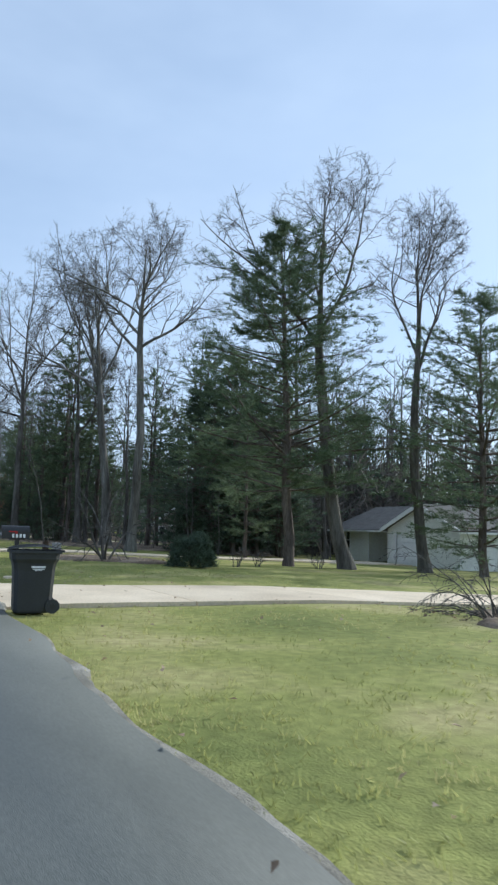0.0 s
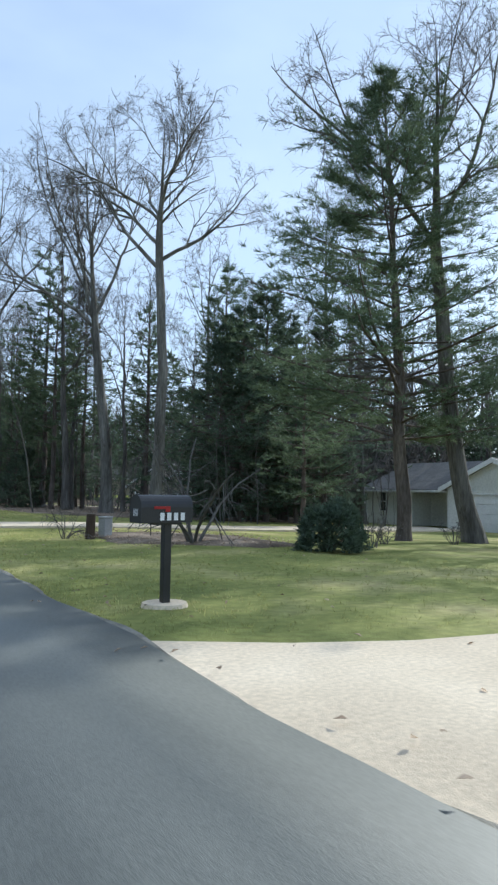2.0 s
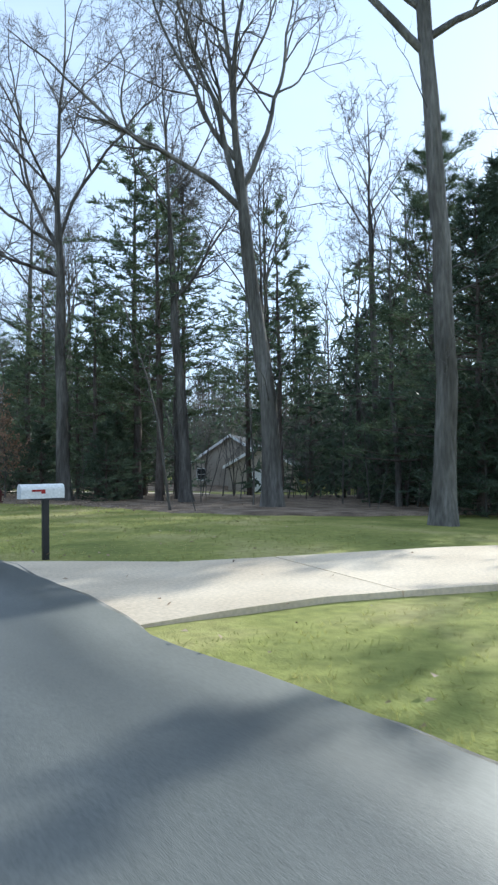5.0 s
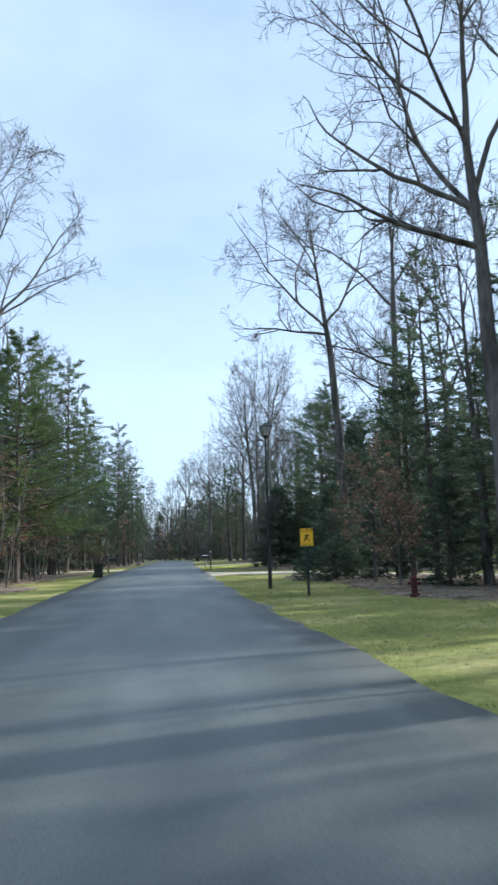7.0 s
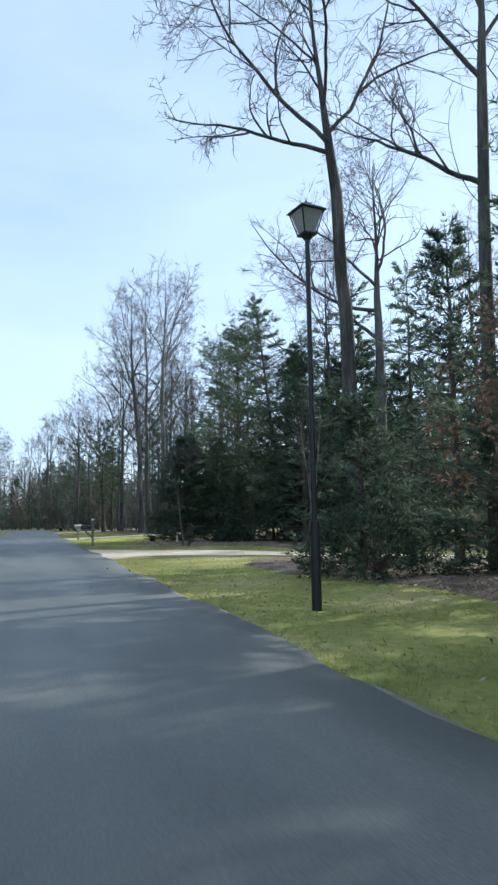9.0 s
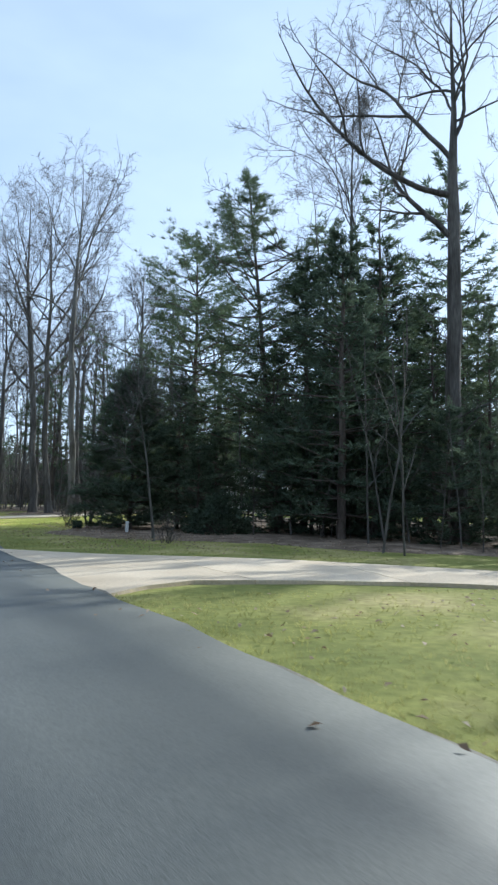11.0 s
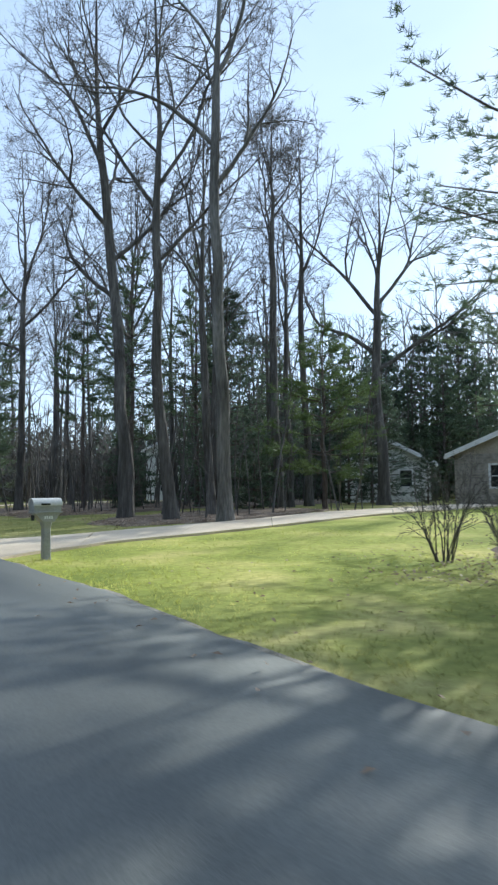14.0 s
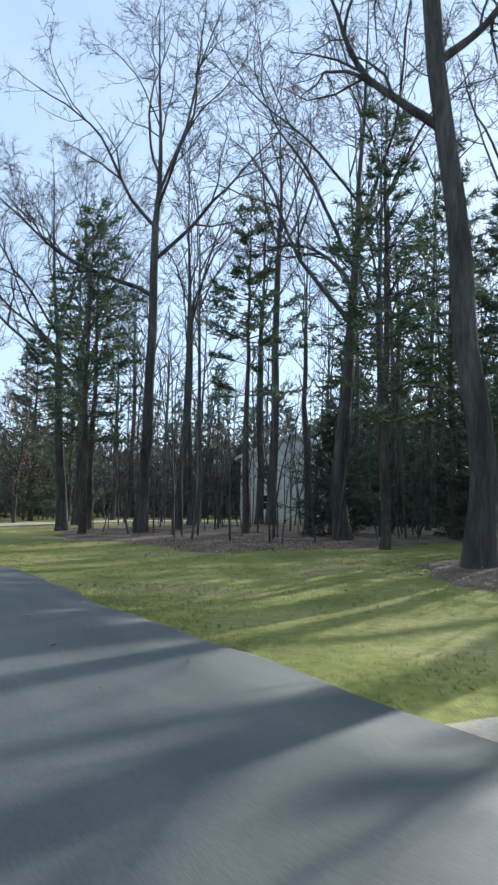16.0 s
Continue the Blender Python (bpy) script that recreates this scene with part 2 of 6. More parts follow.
def put_mesh(name, verts, faces, mat, parent=None, label="", smooth=False):
    """One mesh object from arrays or lists."""
    me = bpy.data.meshes.new(name)
    v = np.asarray(verts, np.float32)
    if isinstance(faces, np.ndarray):
        k = faces.shape[1]
        me.vertices.add(len(v))
        me.vertices.foreach_set("co", v.ravel())
        me.loops.add(faces.size)
        me.loops.foreach_set("vertex_index", faces.astype(np.int32).ravel())
        me.polygons.add(len(faces))
        me.polygons.foreach_set("loop_start", np.arange(0, faces.size, k, dtype=np.int32))
        me.update(calc_edges=True)
    else:
        me.from_pydata([tuple(map(float, p)) for p in v], [], faces)
        me.update()
    if smooth:
        me.polygons.foreach_set("use_smooth", np.ones(len(me.polygons), bool))
    me.materials.append(mat)
    ob = new(name, me)
    if parent:
        ob.parent = parent
    if label:
        ob["label"] = label
    return ob


def part(name, bm, mat, parent=None, label="", smooth=False):
    """Links a bmesh as one mesh object under a thing or a part."""
    me = bpy.data.meshes.new(name)
    bmesh.ops.recalc_face_normals(bm, faces=bm.faces)
    bm.to_mesh(me)
    bm.free()
    if smooth:
        me.polygons.foreach_set("use_smooth", np.ones(len(me.polygons), bool))
    me.materials.append(mat)
    ob = new(name, me)
    if parent:
        ob.parent = parent
    if label:
        ob["label"] = label
    return ob


def thing(name, label, category, m=None, group="", kind=""):
    ob = new(name)
    ob.empty_display_size = 0.2
    if m is not None:
        ob.matrix_world = m
    return tagged(ob, label, category, group, kind)


def box(bm, x0, x1, y0, y1, z0, z1, bevel=0.0, m=None):
    before = set(bm.verts)
    r = bmesh.ops.create_cube(bm, size=1.0)
    for v in r["verts"]:
        v.co = Vector(((x0 + x1) / 2 + v.co.x * (x1 - x0), (y0 + y1) / 2 + v.co.y * (y1 - y0), (z0 + z1) / 2 + v.co.z * (z1 - z0)))
    if bevel:
        edges = [e for e in bm.edges if e.verts[0] not in before]
        bmesh.ops.bevel(bm, geom=edges, offset=bevel, segments=2, affect="EDGES", profile=0.6)
    if m is not None:
        bmesh.ops.transform(bm, matrix=m, verts=[v for v in bm.verts if v not in before])
    return bm


def rod(bm, a, b, r0, r1=None, n=10):
    """A tapered round bar from a to b."""
    a, b = Vector(a), Vector(b)
    d = b - a
    m = Matrix.Translation((a + b) / 2) @ d.to_track_quat("Z", "Y").to_matrix().to_4x4()
    bmesh.ops.create_cone(bm, cap_ends=True, segments=n, radius1=r0, radius2=r0 if r1 is None else r1, depth=d.length, matrix=m)
    return bm


def profile_solid(bm, ring, axis, a, b):
    """A closed outline of 2D points pushed along an axis ('x', 'y' or 'z') from a to b."""
    def spot(p, k):
        return {"x": (k, p[0], p[1]), "y": (p[0], k, p[1]), "z": (p[0], p[1], k)}[axis]
    lo, hi = [bm.verts.new(spot(p, a)) for p in ring], [bm.verts.new(spot(p, b)) for p in ring]
    n = len(ring)
    for i in range(n):
        bm.faces.new((lo[i], lo[(i + 1) % n], hi[(i + 1) % n], hi[i]))
    bm.faces.new(lo[::-1])
    bm.faces.new(hi)
    return bm


def bars(parent, name, mat, spots, label=""):
    """Unreadable writing: thin plates, as (x0, x1, y0, y1, z0, z1)."""
    bm = bmesh.new()
    for s in spots:
        box(bm, *s)
    return part(name, bm, mat, parent, label)


def lettering(parent, text, size, m, mat, depth=0.002, name="lettering"):
    cu = bpy.data.curves.new(name, "FONT")
    cu.body, cu.size, cu.extrude, cu.align_x, cu.align_y = text, size, depth, "CENTER", "CENTER"
    tmp = new("writing", cu)
    bpy.context.view_layer.update()
    me = bpy.data.meshes.new_from_object(tmp.evaluated_get(bpy.context.evaluated_depsgraph_get()))
    bpy.data.objects.remove(tmp)
    me.materials.clear()
    me.materials.append(mat)
    ob = new(name, me)
    ob.parent, ob.matrix_basis = parent, m
    ob["label"] = "the word " + text + " in black capitals"
    return ob


# ---- ground, road and drives ----
def steps(*spans):
    out = []
    for a, b, s in spans:
        out += list(np.arange(a, b, s))
    return np.array(out + [spans[-1][1]])


def build_ground():
    xs = steps((-1500, -200, 130), (-200, -40, 10), (-40, 45, 0.8), (45, 200, 8), (200, 1500, 130))
    ys = steps((-900, -100, 100), (-100, -10, 8), (-10, 150, 0.8), (150, 320, 8), (320, 1800, 130))
    X, Y = np.meshgrid(xs, ys)
    Z = gz(X, Y)
    lawn = (np.abs(X) < 60) & (Y > -20) & (Y < 160)
    bumps = np.array([noise.noise((x * 0.35, y * 0.35, 0)) + 0.5 * noise.noise((x * 1.1, y * 1.1, 3)) for x, y in zip(X[lawn], Y[lawn])])
    Z[lawn] += 0.03 * bumps - 0.02
    n, m = X.shape
    idx = np.arange(n * m).reshape(n, m)
    faces = np.stack([idx[:-1, :-1], idx[:-1, 1:], idx[1:, 1:], idx[1:, :-1]], -1).reshape(-1, 4)
    ob = put_mesh("ground", np.stack([X, Y, Z], -1).reshape(-1, 3), faces, M_GRASS, smooth=True)
    tagged(ob, "late-winter lawn of green and straw-coloured turf", "ground", kind="structure")


RIGHT_Y = [-300, 0, 27, 45, 58, 68, 78, 90, 101, 110, 122, 160, 182, 196, 210, 232, 300]
RIGHT_X = [2.45, 2.45, 2.42, 2.0, 2.0, 2.3, 2.6, 3.15, 3.36, 3.8, 3.95, 6.2, 7.2, 5.8, -2.0, -22.0, -95.0]
LEFT_Y = [-300, 0, 60, 95, 120, 160, 176, 190, 204, 226, 294]
LEFT_X = [-3.8, -3.8, -3.8, -3.7, -2.6, -0.6, 0.2, -1.6, -9.0, -29.0, -103.0]


def road_right(y):
    return np.interp(y, RIGHT_Y, RIGHT_X)


def road_left(y):
    return np.interp(y, LEFT_Y, LEFT_X)


def off_road(x, y):
    """True where the verge leaves room for a tree."""
    return x > road_right(y) + 1.8 or x < road_left(y) - 1.6


def build_road():
    ys = steps((-300, -10, 10), (-10, 140, 0.4), (140, 300, 2))
    rng = np.random.default_rng(4)
    rough_r = np.convolve(rng.normal(0, 0.05, len(ys)), [0.25, 0.5, 0.25], "same") + 0.05 * np.sin(ys * 0.9)
    rough_l = np.convolve(rng.normal(0, 0.05, len(ys)), [0.25, 0.5, 0.25], "same")
    r, l = road_right(ys) + rough_r, road_left(ys) + rough_l
    cols = []
    for f in np.linspace(0, 1, 9):
        crown = 0.035 + 0.03 * (1 - (2 * f - 1) ** 2)
        cols.append(np.stack([l + (r - l) * f, ys, np.full(len(ys), crown)], 1))
    cols.insert(0, np.stack([l - 0.06, ys, np.full(len(ys), -0.15)], 1))
    cols.append(np.stack([r + 0.06, ys, np.full(len(ys), -0.15)], 1))
    V = np.stack(cols, 1)
    n, m = V.shape[:2]
    idx = np.arange(n * m).reshape(n, m)
    faces = np.stack([idx[:-1, :-1], idx[:-1, 1:], idx[1:, 1:], idx[1:, :-1]], -1).reshape(-1, 4)
    ob = put_mesh("road", V.reshape(-1, 3), faces, M_ASPHALT, smooth=True)
    tagged(ob, "worn grey asphalt road with ragged edges", "road", kind="structure")
    near = (ys > -12) & (ys < 141)
    yy, base = ys[near], r[near]
    out = base - 0.02 + 0.12 * np.clip(1 - np.abs(yy - 41) / 5, 0, 1) + np.abs(np.convolve(rng.normal(0, 0.16, len(yy)), [0.2, 0.3, 0.3, 0.2], "same")) + 0.05 * np.sin(yy * 0.37)
    V = np.stack([np.stack([base - 0.05, yy, np.full(len(yy), 0.02)], 1), np.stack([(base + out) / 2, yy, gz(out, yy) + 0.032], 1), np.stack([out, yy, gz(out, yy) - 0.03], 1)], 1)
    idx = np.arange(len(yy) * 3).reshape(-1, 3)
    faces = np.stack([idx[:-1, :-1], idx[:-1, 1:], idx[1:, 1:], idx[1:, :-1]], -1).reshape(-1, 4)
    ob = put_mesh("verge_grit", V.reshape(-1, 3), faces, M_GRIT, smooth=True)
    tagged(ob, "ragged strip of pale grit washed along the road's edge", "gravel", kind="structure")


def build_drive(near, far, label):
    """A concrete drive between two edge lines of (x, y), cast in slabs with open joints."""
    root = thing("driveway", label, "driveway", kind="structure")
    near, far = np.array(near, float), np.array(far, float)
    length = np.linalg.norm(np.diff((near + far) / 2, axis=0), axis=1)
    at = np.r_[0, np.cumsum(length)] / length.sum()
    count = max(2, int(length.sum() / 3.0))
    cuts = np.linspace(0, 1, count + 1)

    def line(pts, f):
        return np.stack([np.interp(f, at, pts[:, 0]), np.interp(f, at, pts[:, 1])], -1)
    gap = 0.011 / length.sum()
    for i in range(count):
        f = np.linspace(cuts[i] + gap, cuts[i + 1] - gap, 4)
        a, b = line(near, f), line(far, f)
        verts, faces = [], []
        for p, q in zip(a, b):
            mid = (p + q) / 2
            for s in (p, mid, q):
                lip = 0.045 - 0.025 * float(np.clip(1 - abs(s[0] - near[0, 0]) / 0.35, 0, 1))
                verts.append((*s, gh(*s) + lip))
        for p in list(verts):
            verts.append((p[0], p[1], p[2] - 0.16))
        for r in range(3):
            for c in range(2):
                k = r * 3 + c
                faces.append((k, k + 3, k + 4, k + 1))
        rim = [0, 1, 2, 5, 8, 11, 10, 9, 6, 3]
        for u, v in zip(rim, rim[1:] + rim[:1]):
            faces.append((u, v, v + 12, u + 12))
        put_mesh("slab", verts, faces, M_CONCRETE, root)
    return root


build_ground()
build_road()
build_drive([(2.36, 11.1), (3.6, 11.3), (9, 10.9), (14, 10.3), (22, 9.2), (34, 7.5)],
            [(2.36, 15.85), (3.9, 14.75), (8, 14.1), (13, 13.3), (22, 12.2), (34, 10.5)], "pale concrete driveway with saw-cut joints beside the lawn")
build_drive([(2.16, 33.6), (4.2, 33.6), (6.5, 32.95), (10.5, 32.3), (15, 32.4), (22, 34.4), (30.8, 36.4)],
            [(2.04, 38.6), (4.2, 36.7), (8, 35.8), (12, 35.2), (15, 35.4), (22, 38.0), (30.8, 41.2)], "long pale concrete driveway running to the garage")
build_drive([(2.64, 81.2), (4.2, 82.3), (6, 81.6), (9.7, 79.4), (14, 77.2), (24, 72.6)],
            [(2.98, 90.1), (4.7, 87.8), (6.5, 86.5), (11.8, 81.9), (15.2, 80.2), (25.4, 75.6)], "pale concrete driveway flaring out at the road")
build_drive([(3.72, 112.2), (5.0, 113.3), (7, 114.4), (10.2, 114.6), (19, 116.2), (30, 119.4)],
            [(3.78, 118.1), (6.2, 117.7), (9.6, 118.0), (13.5, 118.2), (19, 119.4), (29.4, 122.4)], "curving pale concrete driveway between the lawn and the trees")
build_drive([(-3.25, 101.5), (-6, 102.4), (-11, 103.0), (-22, 104)], [(-3.0, 107.2), (-6, 106.2), (-11, 106.4), (-22, 107.4)], "pale concrete driveway across the road")
build_drive([(4.9, 150.2), (7, 151.2), (14, 152.6), (30, 155)], [(5.2, 156.0), (7, 155), (14, 155.8), (30, 158)], "far pale concrete driveway into the woods")


def build_bed(outline, label, seed):
    """A low bed of leaf mould with a ragged rim."""
    rng = np.random.default_rng(seed)
    pts = np.array(outline, float)
    loop = []
    for i in range(len(pts)):
        a, b = pts[i], pts[(i + 1) % len(pts)]
        n = max(3, int(np.linalg.norm(b - a) / 0.5))
        for k in range(n):
            loop.append(a + (b - a) * k / n + rng.normal(0, 0.12, 2))
    loop = np.array(loop)
    c = loop.mean(0)
    way = loop - c
    far = np.linalg.norm(way, axis=1)
    phase = np.cumsum(np.r_[0, np.linalg.norm(np.diff(loop, axis=0), axis=1)])
    loop = loop + way / far[:, None] * (np.clip(far * 0.05, 0.1, 2.2) * (np.sin(phase * 0.55 + seed) * 0.6 + np.sin(phase * 0.21 + 2 * seed) * 0.7))[:, None]
    rings = [(1.0, -0.03), (0.985, 0.03), (0.9, 0.06), (0.6, 0.09), (0.3, 0.1)]
    V = []
    for s, h in rings:
        q = c + (loop - c) * s
        V.append(np.column_stack([q, gz(q[:, 0], q[:, 1]) + h + 0.02 * rng.normal(0, 0.3, len(q))]))
    n = len(loop)
    faces = []
    for r in range(len(rings) - 1):
        for i in range(n):
            j = (i + 1) % n
            faces.append((r * n + i, r * n + j, (r + 1) * n + j, (r + 1) * n + i))
    faces.append(tuple((len(rings) - 1) * n + i for i in range(n)))
    ob = put_mesh("leaf_bed", np.concatenate(V), faces, M_LITTER, smooth=True)
    tagged(ob, label, "leaf bed", kind="structure")


BEDS = [
    [(6.6, 60.2), (7.6, 55.0), (8.6, 52.0), (9.4, 47.6), (14, 45.5), (30, 50), (36, 66), (26, 72), (15, 77.5), (7.4, 78.5), (5.8, 72), (6.4, 65)],
    [(8.0, 94.2), (9.2, 92.4), (12, 89), (18, 85.6), (30, 80), (40, 84), (38, 104), (22, 111), (14, 108.5), (9.2, 105.4), (7.2, 102), (7.0, 98)],
    [(10.0, 120.2), (12.5, 118.7), (16, 119.6), (20, 121.4), (20.5, 124.6), (16, 126), (11.5, 125.6), (9.6, 123)],
    [(9.8, 131.2), (13, 130.2), (17.6, 129.8), (26, 131), (40, 136), (40, 150), (26, 150), (13.5, 148.4), (10.9, 146.8), (9.9, 139)],
    [(6.2, 29.6), (6.0, 26.2), (8.4, 24.2), (10.2, 24.6), (10.6, 27.6), (8.8, 29.4)],
    [(8.6, 7.6), (12.6, 6.0), (14.6, 7.4), (14.2, 9.4), (10.4, 9.6)],
    [(-6.6, 40), (-6.4, 98), (-9, 101), (-40, 101), (-60, 60), (-40, 30)],
    [(-6.2, 109), (-4.4, 130), (-2.2, 160), (0, 200), (-30, 220), (-50, 160), (-40, 110)],
    [(11.0, 46.0), (13.4, 44.6), (24, 43.0), (26, 46), (14, 52), (9.6, 50)],
]
for i, b in enumerate(BEDS):
    build_bed(b, "bed of brown fallen leaves under the trees", 20 + i)


# ---- trees ----
def unit(v):
    return v / np.maximum(np.linalg.norm(v, axis=-1, keepdims=True), 1e-9)


def tubes(pts, radii, sides):
    """Round bars along many lines at once. pts: lines x points x 3; radii: lines x points. Gives verts and quads."""
    B, N, _ = pts.shape
    tan = np.empty_like(pts)
    tan[:, 1:-1] = pts[:, 2:] - pts[:, :-2]
    tan[:, 0], tan[:, -1] = pts[:, 1] - pts[:, 0], pts[:, -1] - pts[:, -2]
    tan = unit(tan)
    ref = np.where(np.abs(tan[:, :1, 2:3]) > 0.8, np.array([1.0, 0, 0]), np.array([0, 0, 1.0]))
    u = unit(np.cross(tan, np.broadcast_to(ref, tan.shape)))
    w = np.cross(tan, u)
    a = np.arange(sides) * 2 * np.pi / sides
    ring = u[:, :, None] * np.cos(a)[:, None] + w[:, :, None] * np.sin(a)[:, None]
    V = pts[:, :, None] + ring * radii[:, :, None, None]
    idx = np.arange(B * N * sides).reshape(B, N, sides)
    nxt = np.roll(idx, -1, 2)
    F = np.stack([idx[:, :-1], nxt[:, :-1], nxt[:, 1:], idx[:, 1:]], -1).reshape(-1, 4)
    return V.reshape(-1, 3), F


def join(pieces):
    V, F, n = [], [], 0
    thin = any(f.shape[1] == 3 for _, f in pieces)
    for v, f in pieces:
        if thin and f.shape[1] == 4:
            f = np.concatenate([f[:, (0, 1, 2)], f[:, (0, 2, 3)]])
        V.append(v)
        F.append(f + n)
        n += len(v)
    return np.concatenate(V), np.concatenate(F)


def spikes(lines, r):
    """Twigs that run out to a point: from the first to the last point of each line."""
    a, b = lines[:, 0], lines[:, -1]
    d = unit(b - a)
    u = unit(np.cross(d, np.where(np.abs(d[:, 2:3]) > 0.8, np.array([1.0, 0, 0]), np.array([0, 0, 1.0]))))
    w = np.cross(d, u)
    r = np.broadcast_to(np.asarray(r, float), (len(a),))[:, None]
    ring = [a + r * (u * math.cos(q) + w * math.sin(q)) for q in (0, 2.094, 4.189)]
    V = np.stack([*ring, b], 1).reshape(-1, 3)
    k = np.arange(len(a))[:, None, None] * 4
    return V, (k + np.array([[0, 1, 3], [1, 2, 3], [2, 0, 3]])[None]).reshape(-1, 3)


def within(lines, centre, size, rng):
    """Shortens the lines that leave a rounded crown of that centre and half size."""
    a = lines[:, :1]
    keep = np.full(len(lines), 0.12)
    rim = rng.uniform(0.88, 1.06, len(lines))
    for f in np.linspace(0.12, 1, 9):
        end = a[:, 0] + (lines[:, -1] - a[:, 0]) * f
        keep = np.where(np.linalg.norm((end - centre) / size, axis=1) < rim, f, keep)
    return a + (lines - a) * keep[:, None, None]


def grow(rng, starts, ways, lengths, N, wander, up):
    """Wandering lines that bend towards the light."""
    p, d = starts.copy(), unit(ways)
    out = [p.copy()]
    for i in range(N - 1):
        d = unit(d + rng.normal(0, wander, d.shape) + np.array([0, 0, up]))
        p = p + d * (lengths / (N - 1))[:, None]
        out.append(p.copy())
    return np.stack(out, 1)


def shoots(rng, pts, radii, lengths, k, lo, hi, ang, ratio, shrink=0.5):
    """k shoots off each line, between the fractions lo and hi."""
    B, N, _ = pts.shape
    f = (np.arange(k) + rng.uniform(0.1, 0.9, (B, k))) / k
    f = lo + (hi - lo) * f
    s = f * (N - 1)
    i = np.clip(s.astype(int), 0, N - 2)
    t = s - i
    b = np.arange(B)[:, None]
    p = pts[b, i] * (1 - t)[..., None] + pts[b, i + 1] * t[..., None]
    d = unit(pts[b, i + 1] - pts[b, i])
    r = radii[b, i] * (1 - t) + radii[b, i + 1] * t
    ref = unit(rng.normal(0, 1, (B, k, 3)))
    side = unit(np.cross(d, ref))
    a = np.radians(rng.uniform(*ang, (B, k)))[..., None]
    way = d * np.cos(a) + side * np.sin(a)
    L = lengths[:, None] * ratio * (1 - shrink * f) * rng.uniform(0.65, 1.25, (B, k))
    return p.reshape(-1, 3), way.reshape(-1, 3), L.ravel(), (r * rng.uniform(0.5, 0.72, r.shape)).ravel()


def taper(r0, N, tip=0.25):
    return r0[:, None] * np.linspace(1, tip, N)[None]


def bare_tree(seed, height, radius, fork, limbs=None, lean=(0, 0), k=(6, 6, 5), bark=None, spread=36, reach=0.5, name="bare_tree", label="", twig=0.0075, group="bare trees beside the road", bend=None, forks=2):
    """A leafless hardwood with a rounded crown. limbs: rows of (height, azimuth, rise, length); bend: (height, dx, dy) where the bole kinks."""
    rng = np.random.default_rng(seed)
    z = np.r_[0, 0.016, 0.04, 0.075, np.linspace(0.12, 1, 15)]
    N = len(z)
    bole = np.zeros((1, N, 3))
    bole[0, :, 2] = z * height * 0.93
    bole[0, :, 0] = lean[0] * z + np.interp(z, np.linspace(0, 1, 12), np.cumsum(rng.normal(0, 0.11, 12))) * height / 25
    bole[0, :, 1] = lean[1] * z + np.interp(z, np.linspace(0, 1, 12), np.cumsum(rng.normal(0, 0.11, 12))) * height / 25
    bole[0, :, :2] -= bole[0, :1, :2]
    if bend:
        zz = bole[0, :, 2]
        bole[0, :, 0] += np.interp(zz, [0, bend[0], height], [0, bend[1], bend[1] * 0.7])
        bole[0, :, 1] += np.interp(zz, [0, bend[0], height], [0, bend[2], bend[2] * 0.7])
    bole[0, 0, 2] = -0.25
    rr = radius * (1 - 0.3 * np.clip(z * height / fork, 0, 1)) * np.interp(z * height, [0, fork, fork + 0.4 * (height - fork), height], [1, 0.92, 0.42, 0.05])
    rr[:4] *= (1.5, 1.24, 1.07, 1.02)
    bv, bf = tubes(bole, rr[None], 14)
    turn = np.tile(np.arange(14) * 2 * np.pi / 14, N)
    lobe = 1 + np.repeat(np.interp(z * height, [0, 0.5, 2.0, height], [0.13, 0.08, 0.035, 0.02]), 14) * np.sin(3 * turn + seed) + rng.normal(0, 0.018, 14 * N)
    mid = np.repeat(bole[0], 14, 0)
    wood = [(mid + (bv - mid) * lobe[:, None], bf)]
    if limbs is None:
        n = int(rng.integers(6, 9))
        limbs = []
        for i in range(n):
            h = fork + (height * 0.8 - fork) * (i / n) ** 1.1
            limbs.append((h, rng.uniform(0, 360) if i == 0 else limbs[-1][1] + rng.uniform(95, 170), rng.uniform(90 - spread - 14, 90 - spread + 14), (height - h) * rng.uniform(0.7, 0.95) * (reach + 0.35)))
    hz = bole[0, :, 2]
    st = np.array([[np.interp(h, hz, bole[0, :, 0]), np.interp(h, hz, bole[0, :, 1]), h] for h, *_ in limbs])
    wy = np.array([[math.cos(radians(a)) * math.cos(radians(e)), math.sin(radians(a)) * math.cos(radians(e)), math.sin(radians(e))] for _, a, e, _ in limbs])
    ln = np.array([q[3] for q in limbs])
    r0 = np.array([np.interp(q[0], hz, rr) for q in limbs]) * np.clip(0.44 + 0.018 * ln, 0.46, 0.62)
    L1 = grow(rng, st, wy, ln * 1.08, 14, 0.11, 0.026)
    R1 = taper(r0, 14, 0.14)
    wide = max(2.2, 1.08 * float(np.abs(L1[:, -1, :2] - st[:, :2]).max()))
    low = min(float(L1[:, :, 2].min()), fork) - 1.2
    centre = np.array([bole[0, -4, 0], bole[0, -4, 1], (height + low) / 2])
    size = np.array([wide, wide, (height - low) / 2 + 0.2])
    L1 = within(L1, centre, size * 1.08, rng)
    wood.append(tubes(L1, R1, 6))
    top = bole[:, -7:]
    leader = np.stack([np.interp(np.linspace(0, 6, 14), np.arange(7), top[0, :, c]) for c in range(3)], 1)[None]
    lines = np.concatenate([L1, leader])
    rad = np.concatenate([R1, np.interp(leader[:, :, 2], hz, rr) * 0.8])
    lens = np.r_[ln, np.linalg.norm(top[0, -1] - top[0, 0])]
